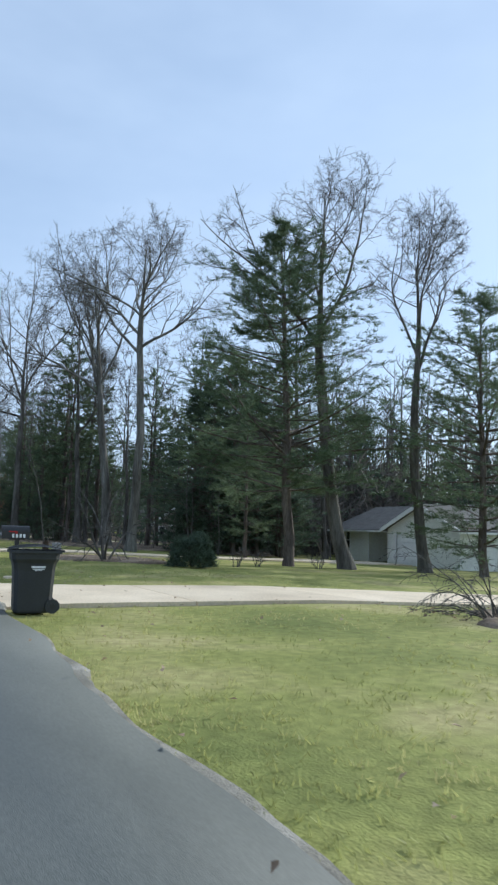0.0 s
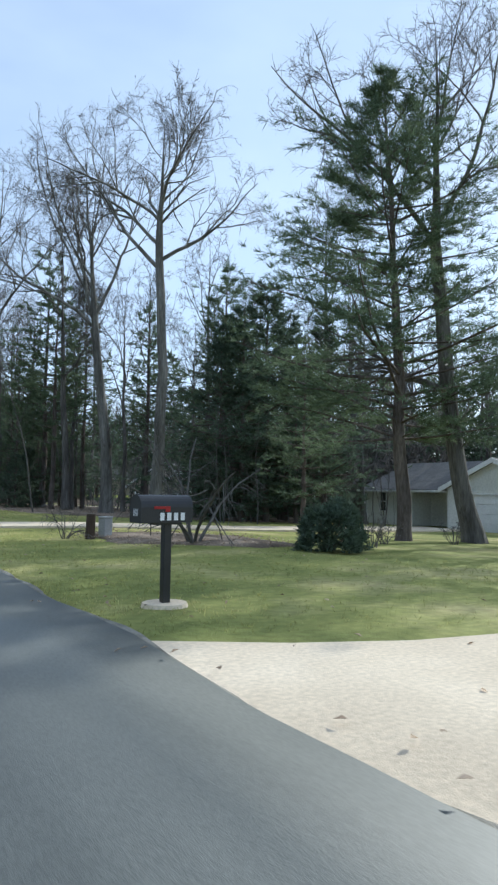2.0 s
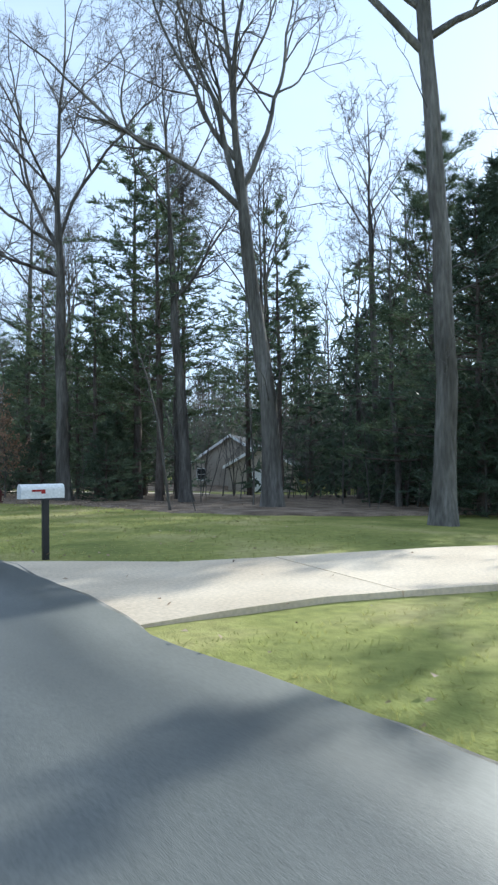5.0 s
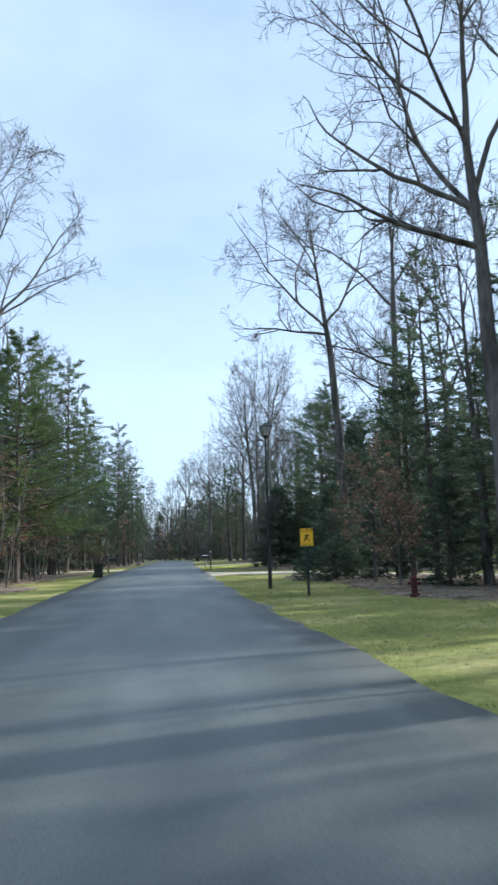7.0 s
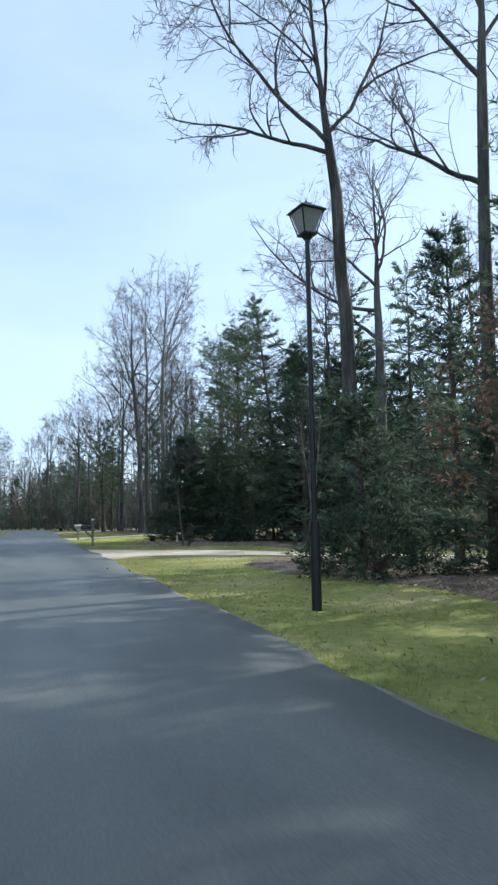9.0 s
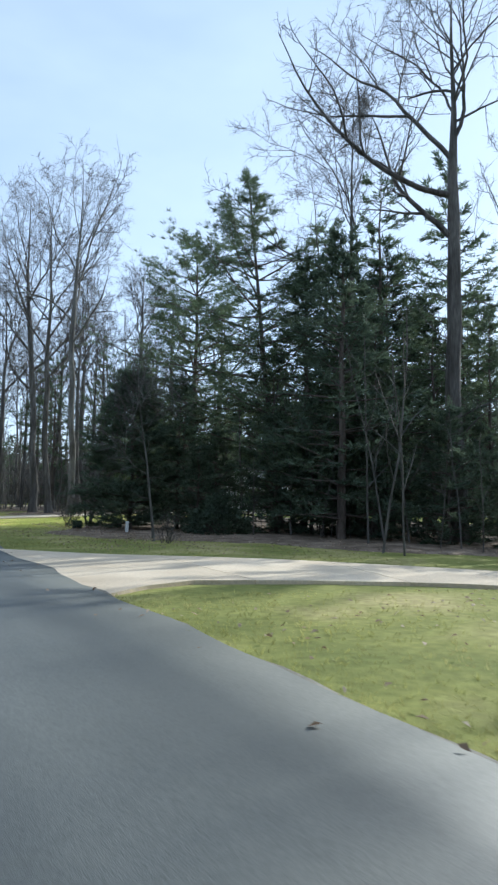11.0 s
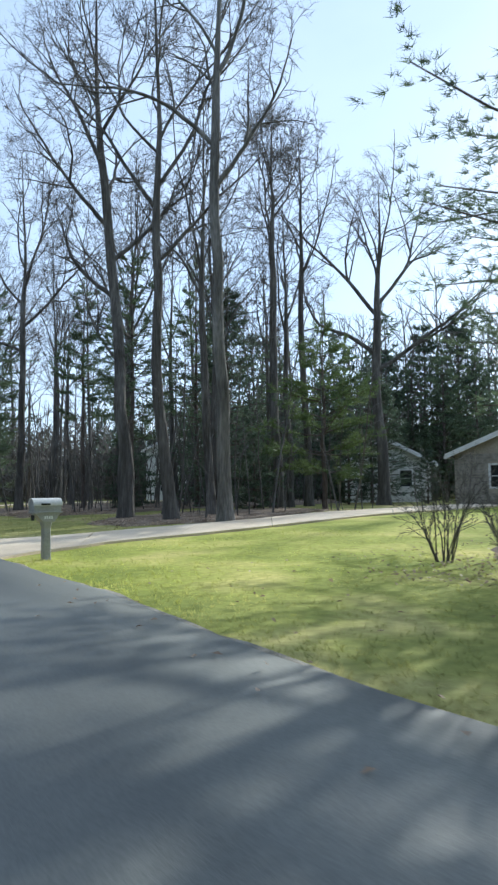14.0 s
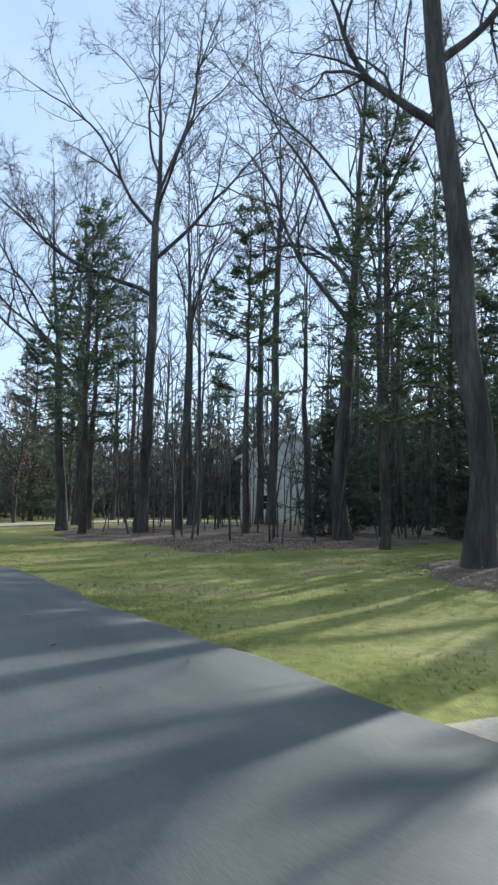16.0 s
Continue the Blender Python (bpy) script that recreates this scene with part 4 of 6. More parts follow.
ESPOTS = [(0, 18.6, 36.2, 0.72), (0, 22.6, 42.6, 1.15), (1, 24.4, 42.4, 1.1), (1, 21.2, 43.6, 1.15), (1, 19.4, 43.2, 1.0), (2, 12.6, 56.2, 1.0), (3, 7.6, 71.6, 0.75), (1, 23.4, 44.8, 1.05), (0, 25.2, 44.5, 1.1), (2, 16.0, 60.6, 1.0), (2, 10.4, 66.6, 0.85), (2, 19.5, 57, 0.95), (0, 14.4, 63.5, 0.8), (0, 11.2, 60.4, 1.25), (2, 12.7, 59.0, 1.15), (3, 9.2, 62.6, 0.85), (3, 9.8, 69.5, 0.9), (1, 12.5, 74.6, 0.9),
          (0, 14.6, 96.0, 0.8), (0, 16.2, 93.6, 1.05), (0, 17.4, 93.0, 1.05), (0, 20.4, 86.6, 1.05), (0, 22.8, 97, 1.3), (2, 20.6, 96.4, 1.05), (2, 24.6, 96.0, 1.15), (0, 26.4, 96.8, 1.3), (1, 13.0, 101.0, 0.58), (0, 24.5, 93.5, 1.1), (0, 17.0, 99.5, 1.0), (2, 20.5, 100.5, 1.0), (3, 11.9, 97.2, 0.8), (3, 12.2, 103.6, 0.7), (3, 13.6, 99.0, 1.0), (3, 14.4, 95.4, 1.1), (3, 15.6, 94.6, 1.15), (3, 16.6, 92.2, 1.1), (3, 17.6, 89.4, 1.1), (3, 19.2, 87.4, 1.1), (3, 17.4, 94.0, 1.2), (3, 20.2, 91.0, 1.2), (3, 22.0, 86.0, 1.2), (3, 10.4, 56.8, 0.8), (3, 11.6, 58.8, 0.95), (3, 13.0, 62.2, 1.0), (3, 20.8, 49.6, 0.9), (3, 17.6, 43.0, 0.9), (3, 21.0, 44.6, 1.1), (3, 26.6, 45.4, 1.2), (3, 22.0, 52.0, 1.1), (3, 23.4, 49.2, 1.2), (3, 18.2, 124.4, 0.8), (3, 20.8, 131.6, 1.1), (0, 43.0, 137.5, 1.30), (0, 43.1, 134.4, 1.35), (0, 46.2, 133.7, 1.30), (1, 48.2, 140.7, 1.30), (1, 51.6, 139.7, 1.40), (1, 44.5, 141.8, 1.10), (0, 40.0, 143.3, 1.00), (0, 43.8, 135.0, 1.20), (3, 16.4, 133.8, 1.0), (0, 25.2, 90.5, 1.1), (0, 21, 93.5, 1.0),
          (2, 14.4, 129.2, 0.8), (2, 18.8, 130.6, 0.85), (2, 11.8, 144.9, 0.9), (0, 30.5, 129.5, 0.9), (0, 37, 142, 1.1), (2, 9.4, 166, 0.9), (0, 22.5, 137, 0.8), (0, 34, 100, 1.0),
          (0, -11.2, 84.5, 1.12), (1, -10.4, 108.5, 1.2), (0, -9.4, 114, 1.15), (2, -9.2, 119, 0.9), (0, -7.2, 127, 1.05), (2, -5.6, 143, 0.95), (1, -14, 95, 1.1), (0, -5.4, 172, 1.0), (0, 12.4, 182, 1.0), (1, 13.6, 160, 1.0), (1, 10.6, 130.5 + 38, 0.7), (1, 11.5, 205, 0.9),
          (0, 19.0, 95.8, 1.05), (1, 15.0, 92.0, 0.95), (1, 19.4, 96.5, 0.95), (1, 21.5, 97, 1.1), (1, 16.6, 96.6, 1.0), (1, 12.2, 99.8, 0.56), (1, 25, 98, 1.0), (1, 30, 99, 1.1), (2, 10.2, 141.5, 0.85), (1, 19.5, 128.6, 0.95), (0, 24.5, 131, 1.1), (1, 30.2, 128.0, 0.6), (3, 28.3, 129.2, 1.1), (3, 32.0, 126.4, 0.7), (0, 14, 154, 1.1), (0, -8.2, 110.5, 1.3), (2, -7.8, 116.5, 1.15), (0, -7.6, 134, 1.25), (1, -11.5, 90, 1.3), (1, 18.2, 43.5, 0.9), (0, 12.9, 61.4, 1.1), (1, 15.6, 65.0, 0.8), (1, 14.2, 68.4, 0.9),
          (0, -8.9, 87.3, 1.32), (0, -10.7, 90.0, 1.20), (0, -8.1, 95.6, 1.15), (2, -8.1, 103.7, 1.20), (0, -7.4, 119.8, 1.40), (0, -6.6, 127.9, 1.30), (0, -4.3, 148.1, 1.50), (2, -5.5, 140.0, 1.25), (1, -11.0, 82.8, 1.10), (1, -10.3, 101.3, 1.20), (0, -7.4, 111.5, 1.25), (0, -6.4, 120.5, 1.15), (0, 9.9, 67.8, 1.0), (0, 11.8, 65.0, 1.05), (0, -4.6, 138.5, 1.15), (2, -3.9, 151.5, 1.0), (0, -3.4, 166, 1.1), (0, -4.2, 184, 1.15), (1, 10.6, 212, 1.2), (1, 7.2, 216, 1.1), (1, 13.2, 204, 1.2), (0, 11.4, 196, 1.2), (1, 1.2, 220, 1.0), (1, -4.2, 226, 1.1), (0, 4.8, 230, 1.3), (1, 9.4, 236, 1.4), (0, -8.5, 236, 1.4), (0, -6.6, 178, 1.25), (0, 28.5, 48.5, 1.0), (1, 30, 60, 1.1), (1, 27, 64.5, 0.9), (2, 23.5, 66.5, 1.0)]
done = set()
for i, (k, x, y, s) in enumerate(q for q in ESPOTS if off_road(q[1], q[2])):
    (again if k in done else stand)(EVER[k], x, y, float(rngw.uniform(0, 360)), s)
    done.add(k)


# ---- woods behind, brush, shrubs ----
def wood_template(seed, height, radius, fork):
    """A plain bare tree as arrays, for the far woods."""
    rng = np.random.default_rng(seed)
    bole = np.zeros((1, 6, 3))
    bole[0, :, 2] = np.linspace(-0.3, height, 6)
    bole[0, :, :2] = np.cumsum(rng.normal(0, 0.12, (6, 2)), 0)
    rr = np.linspace(radius, 0.02, 6)[None]
    n = 7
    st = np.stack([np.interp(np.linspace(fork, height * 0.92, n), bole[0, :, 2], bole[0, :, k]) for k in range(3)], 1)
    az, el = rng.uniform(0, 2 * np.pi, n), np.radians(rng.uniform(35, 68, n))
    wy = np.stack([np.cos(az) * np.cos(el), np.sin(az) * np.cos(el), np.sin(el)], 1)
    ln = np.linspace(height * 0.36, height * 0.12, n)
    L1 = grow(rng, st, wy, ln, 5, 0.12, 0.06)
    R1 = taper(np.full(n, radius * 0.38), 5, 0.25)
    s, w, l, r = shoots(rng, L1, R1, ln, 5, 0.2, 1, (28, 58), 0.5)
    L2 = grow(rng, s, w, l, 3, 0.16, 0.06)
    s2, w2, l2, r2 = shoots(rng, L2, taper(r, 3), l, 2, 0.2, 1, (25, 55), 0.6)
    L3 = grow(rng, s2, w2, l2, 2, 0.1, 0.05)
    return join([tubes(bole, rr, 5), tubes(L1, R1, 3), tubes(L2, taper(np.maximum(r, 0.014), 3, 0.5), 3), spikes(L3, 0.014)])


def scatter(templates, spots, rng, lo, hi):
    """Turned and sized copies of the template arrays at the spots, joined."""
    pieces = []
    for x, y in spots:
        V, F = templates[int(rng.integers(len(templates)))]
        a, s = rng.uniform(0, 2 * np.pi), rng.uniform(lo, hi)
        c, d = math.cos(a) * s, math.sin(a) * s
        W = np.stack([V[:, 0] * c - V[:, 1] * d + x, V[:, 0] * d + V[:, 1] * c + y, V[:, 2] * s + gh(x, y)], 1)
        pieces.append((W, F))
    return join(pieces)


def strewn(rng, n, x0, x1, y0, y1):
    return np.stack([rng.uniform(x0, x1, n), rng.uniform(y0, y1, n)], 1)


def hidden_or_house(x, y):
    """Ground kept clear of far trees: the houses, and the open land to the east of the lawns."""
    house_lots = (28 < x < 46 and 30 < y < 56) or (21 < x < 34 and 62 < y < 78) or (25 < x < 45 and 76 < y < 99) or (28 < x < 45 and 116 < y < 140) or (30 < x < 44 and 152 < y < 168)
    lane = 18 < x < 40 and 136 < y < 166 and 1.2 * (x - 0.6) < y - 115 < 1.75 * (x - 0.6)
    return house_lots or lane or (24 < x < 50 and y < 0.9 * x + 3) or (24 < x < 47 and 101 + 0.2 * (x - 4) < y < 119 + 0.37 * (x - 4))


def build_woods():
    rng = np.random.default_rng(5)
    trees = [wood_template(100 + i, h, r, f) for i, (h, r, f) in enumerate([(18, 0.17, 8), (21, 0.2, 10), (15, 0.13, 6), (19, 0.16, 11)])]
    spots = np.concatenate([strewn(rng, 22, 44, 62, 44, 60), strewn(rng, 40, 34, 60, 50, 110), strewn(rng, 46, 38, 75, 120, 200), strewn(rng, 22, 14, 40, 165, 235),
                            strewn(rng, 22, -32, -12, 40, 110), strewn(rng, 30, -36, -9, 110, 230), strewn(rng, 34, 0, 34, 276, 310), strewn(rng, 40, 34, 62, 60, 100), strewn(rng, 40, -8, 26, 262, 300), strewn(rng, 20, -16, -9, 60, 100), strewn(rng, 26, 28, 60, 140, 175), strewn(rng, 36, 47, 72, 112, 150), strewn(rng, 30, 50, 74, 30, 66), strewn(rng, 16, 12, 30, 240, 276), strewn(rng, 14, -24, -14, 230, 280), strewn(rng, 8, -30, -12, -10, 40), strewn(rng, 14, 26, 46, 52, 64), strewn(rng, 24, 20, 40, 136, 165), strewn(rng, 30, -60, 0, 262, 300), strewn(rng, 16, 46, 80, 128, 165)])
    keep = [p for p in spots if off_road(*p) and not hidden_or_house(*p)]
    ob = put_mesh("far_woods", *scatter(trees, keep, rng, 0.75, 1.12), M_TWIG)
    tagged(ob, "bare hardwoods standing deep in the woods", "woods", kind="stuff")


def far_conifer(seed, height, width, bare):
    rng = np.random.default_rng(seed)
    n = 150
    u = rng.uniform(0, 1, n) ** 1.25
    a = rng.uniform(0, 2 * np.pi, n)
    r = width * (1 - u) ** 0.8 * rng.uniform(0.15, 1, n) ** 0.5
    c = np.stack([np.cos(a) * r, np.sin(a) * r, bare + (height - bare) * u], 1)
    w = unit(np.stack([np.cos(a), np.sin(a), np.full(n, 0.1)], 1))
    return needles(rng, c, w, 4, 0.8, 0.088)


def build_far_evergreens():
    rng = np.random.default_rng(6)
    kinds = [far_conifer(200, 11, 3.2, 0.4), far_conifer(201, 14, 3.4, 1.5), far_conifer(202, 7, 2.6, 0.1)]
    spots = np.concatenate([strewn(rng, 26, 46, 64, 46, 66), strewn(rng, 24, 36, 60, 58, 110), strewn(rng, 90, 40, 85, 110, 215), strewn(rng, 24, 26, 44, 140, 152), strewn(rng, 30, 24, 60, 166, 200), strewn(rng, 30, 46, 60, 20, 110), strewn(rng, 14, 14, 36, 168, 240), strewn(rng, 10, -30, -15, 50, 100), strewn(rng, 20, -34, -11, 112, 240), strewn(rng, 44, 0, 34, 280, 320), strewn(rng, 14, 13, 30, 235, 280), strewn(rng, 14, -26, -15, 230, 280), strewn(rng, 12, 22, 34, 58, 64), strewn(rng, 12, 24, 36, 78, 84), strewn(rng, 8, 18, 40, 50, 56), strewn(rng, 36, -60, 2, 270, 315), strewn(rng, 30, 48, 82, 130, 168), strewn(rng, 50, 36, 62, 52, 100), strewn(rng, 40, 30, 60, 138, 180), strewn(rng, 34, 47, 72, 112, 150), strewn(rng, 34, 50, 74, 26, 66)])
    keep = [p for p in spots if off_road(*p) and not hidden_or_house(*p)]
    ob = put_mesh("far_evergreens", *scatter(kinds, keep, rng, 0.7, 1.15), M_SPRUCE)
    tagged(ob, "dark evergreens closing the view through the woods", "woods", kind="stuff")


def build_tree_line():
    """The edge of the woods far round the place: a ragged band of twigs and saplings."""
    rng = np.random.default_rng(8)
    runs = [((64, 20), (70, 60)), ((62, 60), (74, 130)), ((80, 130), (84, 200)), ((84, 200), (60, 262)), ((60, 262), (20, 322)), ((20, 322), (-70, 318)), ((-66, 318), (-46, 200)), ((-46, 200), (-40, 112)), ((-40, 101), (-42, 20)), ((11, 174), (46, 168)), ((13, 190), (52, 188)), ((44, 142), (48, 166)), ((50, 110), (54, 130)), ((-19, 62), (-15, 101)), ((-15, 109), (-11, 170)), ((-11, 170), (-10, 190)), ((16, 196), (12, 240)), ((14, 240), (-20, 244)), ((-20, 244), (-40, 262)), ((45, 58), (48, 100)), ((30, 56), (46, 56))]
    C, W, L = [], [], []
    for (xa, ya), (xb, yb) in runs:
        n = int(math.hypot(xb - xa, yb - ya) * 30)
        f = rng.random(n)
        x, y = xa + (xb - xa) * f + rng.normal(0, 3, n), ya + (yb - ya) * f + rng.normal(0, 3, n)
        top = (11.0 if ya > 195 else 6.5 if -20 < xa < 20 else 8.6) + 2.2 * np.sin(f * 23 + xa) + 1.5 * np.sin(f * 61 + ya)
        z = top * rng.random(n) ** 1.1
        C.append(np.stack([x, y, gz(x, y) + z - 0.2], 1))
        W.append(np.stack([rng.normal(0, 0.35, n), rng.normal(0, 0.35, n), np.ones(n)], 1))
        L.append(rng.uniform(1.1, 2.4, n))
    V, F = needles(rng, np.concatenate(C), np.concatenate(W), 6, np.concatenate(L), 0.09)
    V[:, 2] = np.maximum(V[:, 2], gz(V[:, 0], V[:, 1]) - 0.3)
    ob = put_mesh("tree_line", V, F, M_FARWOOD)
    tagged(ob, "grey-brown edge of distant woods round the lots", "woods", kind="stuff")


def build_underbrush():
    """Saplings and dead stems that fill the woods at eye height."""
    rng = np.random.default_rng(7)
    zones = [(90, 9.5, 30, 48, 78), (150, 12, 36, 82, 108), (200, 11, 34, 131, 150), (70, 12, 40, 160, 170), (200, -16, -7, 52, 100), (150, -16, -5, 110, 190), (40, 16, 30, 40, 48), (50, 10.5, 24, 160, 215), (60, 24, 46, 44, 70), (30, 13, 22, 119.6, 126)]
    pts = np.concatenate([strewn(rng, n, a, b, c, d) for n, a, b, c, d in zones])
    edge = road_right(pts[:, 1])
    keep = (pts[:, 0] > edge + 4) | (pts[:, 0] < -5)
    onto = (pts[:, 1] > 68) & (pts[:, 1] < 96) & (pts[:, 0] < 27) & (pts[:, 1] < 90.5 - 0.62 * (pts[:, 0] - 4) + 1.5) & (pts[:, 1] > 78 - 0.5 * (pts[:, 0] - 6))
    pts = pts[keep & ~onto]
    n = len(pts)
    st = np.column_stack([pts, gz(pts[:, 0], pts[:, 1]) - 0.05])
    ln = rng.uniform(1.6, 7.5, n)
    L = grow(rng, st, np.stack([rng.normal(0, 0.12, n), rng.normal(0, 0.12, n), np.ones(n)], 1), ln, 6, 0.06, 0.1)
    R = taper(0.008 + 0.006 * ln, 6, 0.3)
    s, w, l, r = shoots(rng, L, R, ln, 6, 0.25, 1, (30, 60), 0.32)
    L2 = grow(rng, s, w, l, 3, 0.15, 0.05)
    s3, w3, l3, r3 = shoots(rng, L2, taper(np.maximum(r, 0.006), 3), l, 2, 0.2, 1, (30, 60), 0.5)
    L3 = grow(rng, s3, w3, l3, 2, 0.1, 0.05)
    ob = put_mesh("underbrush", *join([tubes(L, R, 4), tubes(L2, taper(np.maximum(r, 0.006), 3, 0.5), 3), spikes(L3, 0.006)]), M_TWIG)
    tagged(ob, "tangle of bare saplings and dead stems in the woods", "underbrush", kind="stuff")


def bare_shrub(seed, height, stems, spread, name="bare_shrub", label="", weep=0.0, thick=0.014, bark=None):
    rng = np.random.default_rng(seed)
    a = rng.uniform(0, 2 * np.pi, stems)
    e = np.radians(rng.uniform(90 - spread, 88, stems))
    st = np.stack([np.cos(a) * 0.12, np.sin(a) * 0.12, np.full(stems, -0.06)], 1) * rng.uniform(0.3, 1.2, (stems, 1))
    wy = np.stack([np.cos(a) * np.cos(e), np.sin(a) * np.cos(e), np.sin(e)], 1)
    ln = height * rng.uniform(0.7, 1.15, stems)
    L = grow(rng, st, wy, ln, 8, 0.1, -weep * 0.35)
    R = taper(np.full(stems, thick), 8, 0.3)
    s, w, l, r = shoots(rng, L, R, ln, 7, 0.25, 1, (25, 60), 0.42)
    w[:, 2] -= weep
    L2 = grow(rng, s, w, l, 5, 0.14, 0.03 - weep * 0.6)
    R2 = taper(np.maximum(r, 0.004), 5, 0.5)
    s, w, l, r = shoots(rng, L2, R2, l, 5, 0.2, 1, (25, 55), 0.5)
    w[:, 2] -= weep
    L3 = grow(rng, s, w, l, 3, 0.15, 0.02 - weep * 0.6)
    for q in (L, L2, L3):
        q[:, 1:, 2] = np.maximum(q[:, 1:, 2], 0.03)
    root = thing(name, label, "shrub", group="shrubs")
    for i in range(stems):
        put_mesh("stem", *tubes(L[i:i + 1], R[i:i + 1], 5), bark or M_BARK, root, smooth=True)
    put_mesh("crown", *join([tubes(L2, R2, 3), tubes(L3, np.full((len(s), 3), 0.0035), 3)]), M_TWIG, root)
    return root


def evergreen_bush(seed, width, height, label, mat=None):
    rng = np.random.default_rng(seed)
    n = 900
    d = unit(rng.normal(0, 1, (n, 3)))
    d[:, 2] = np.abs(d[:, 2])
    lump = 1 + 0.22 * np.sin(d[:, 0] * 5 + seed) * np.cos(d[:, 1] * 4)
    c = d * np.array([width, width, height]) * (lump * rng.uniform(0.55, 1, n) ** 0.4)[:, None]
    V, F = needles(rng, c, d, 7, 0.17, 0.022)
    V[:, 2] = np.maximum(V[:, 2], 0.01)
    root = thing("evergreen_bush", label, "bush", group="shrubs")
    a = rng.uniform(0, 2 * np.pi, 16)
    e = np.radians(rng.uniform(25, 85, 16))
    L = grow(rng, np.zeros((16, 3)), np.stack([np.cos(a) * np.cos(e), np.sin(a) * np.cos(e), np.sin(e)], 1), np.full(16, 0.8 * height), 5, 0.1, 0)
    put_mesh("branchwork", *tubes(L, taper(np.full(16, 0.02), 5), 4), M_PINEBARK, root)
    put_mesh("foliage", V, F, mat or M_SPRUCE, root)
    return root


def leaf_oak(seed, height, radius, label, amount=1.0):
    """A young oak that keeps its withered leaves."""
    rng = np.random.default_rng(seed)
    bole = grow(rng, np.zeros((1, 3)), np.array([[0.03, 0, 1.0]]), np.array([height]), 9, 0.04, 0.02)
    bole[0, 0, 2] = -0.15
    R0 = taper(np.array([radius]), 9, 0.12)
    s, w, l, r = shoots(rng, bole, R0, np.array([height]), 26, 0.16, 1, (50, 80), 0.42, 0.55)
    L1 = grow(rng, s, w, l, 6, 0.12, 0.03)
    R1 = taper(np.maximum(r, 0.012), 6, 0.3)
    s, w, l, r = shoots(rng, L1, R1, l, 7, 0.2, 1, (30, 60), 0.45)
    L2 = grow(rng, s, w, l, 4, 0.15, 0.02)
    R2 = taper(np.maximum(r, 0.005), 4, 0.5)
    c = L2[:, 1:].reshape(-1, 3)
    d = unit((L2[:, 1:] - L2[:, :-1]).reshape(-1, 3))
    pick = rng.random(len(c)) < 0.75 * amount
    c, d = c[pick], d[pick]
    d[:, 2] -= 0.3
    n = len(c) * 4
    cc, dd = np.repeat(c, 4, 0) + rng.normal(0, 0.06, (n, 3)), unit(np.repeat(d, 4, 0) + rng.normal(0, 0.6, (n, 3)))
    side = unit(np.cross(dd, rng.normal(0, 1, dd.shape))) * 0.034
    L = 0.12 * rng.uniform(0.6, 1.2, (n, 1))
    V = np.stack([cc, cc + dd * L * 0.55 - side, cc + dd * L, cc + dd * L * 0.55 + side], 1).reshape(-1, 3)
    root = thing("young_oak", label, "tree", group="leaf-holding oaks")
    put_mesh("trunk", *join([tubes(bole, R0, 7), tubes(L1, R1, 4), tubes(L2, R2, 3)]), M_BARK, root, smooth=True)
    put_mesh("foliage", V, np.arange(len(V)).reshape(-1, 4), M_OAKLEAF, root, "rust-brown withered leaves")
    return root


build_woods()
build_far_evergreens()
build_tree_line()
build_underbrush()
stand(leaf_oak(300, 5.2, 0.065, "young oak holding rust-brown withered leaves"), 7.7, 66.0)
stand(leaf_oak(301, 3.7, 0.05, "young oak with a few withered leaves", 0.6), 7.5, 62.8)
stand(leaf_oak(302, 8.5, 0.12, "oak full of red-brown withered leaves"), 11.6, 156.5)
stand(leaf_oak(303, 8.5, 0.1, "oak full of red-brown withered leaves"), 6.6, 204.0)
across = stand(leaf_oak(304, 5.6, 0.08, "oak with withered leaves across the road"), -8.5, 74.0)
for x, y, turn, size in ((-8.0, 81.0, 70, 1.15), (-9.4, 85.5, 200, 1.3), (-7.6, 93.0, 140, 0.9), (-7.0, 112.5, 20, 1.0), (-5.0, 134.0, 260, 1.1), (1.8, 208.0, 90, 1.2)):
    again(across, x, y, turn, size)
stand(bare_shrub(310, 3.3, 7, 38, "ornamental_tree", "small many-stemmed ornamental tree with drooping twigs", weep=0.3, thick=0.045), 7.65, 25.2)
stand(bare_shrub(311, 1.2, 9, 62, "weeping_shrub", "low weeping shrub of bare arching twigs", weep=0.3), 5.42, 28.2)
stand(bare_shrub(312, 1.7, 18, 68, "weeping_shrub", "low weeping shrub of bare arching twigs", weep=0.28), 9.7, 8.5)
stand(bare_shrub(313, 1.5, 15, 22, label="clump of bare upright stems at the lawn's edge"), 8.8, 104.4)
stand(bare_shrub(314, 3.4, 5, 16, label="thin bare trunks rising from the leaf bed", thick=0.05), 9.5, 103.6)
stand(bare_shrub(319, 1.7, 14, 20, label="clump of bare upright stems at the lawn's edge"), 9.7, 106.4)
stand(bare_shrub(315, 0.9, 10, 40, label="small tangled bare shrub by the thin tree"), 8.3, 92.0)
stand(bare_shrub(316, 0.75, 8, 40, label="small bare shrub in the lawn bed"), 12.6, 24.6)
stand(bare_shrub(317, 0.7, 8, 40, label="small bare shrub in the lawn bed"), 14.2, 25.9)
stand(bare_shrub(318, 0.7, 8, 40, label="small bare shrub in the lawn bed"), 17.2, 26.0)
stand(evergreen_bush(320, 0.8, 1.1, "rounded dark evergreen bush on the lawn"), 10.3, 23.3)
stand(evergreen_bush(321, 1.6, 1.9, "wide evergreen bush at the edge of the woods"), 7.4, 70.6)
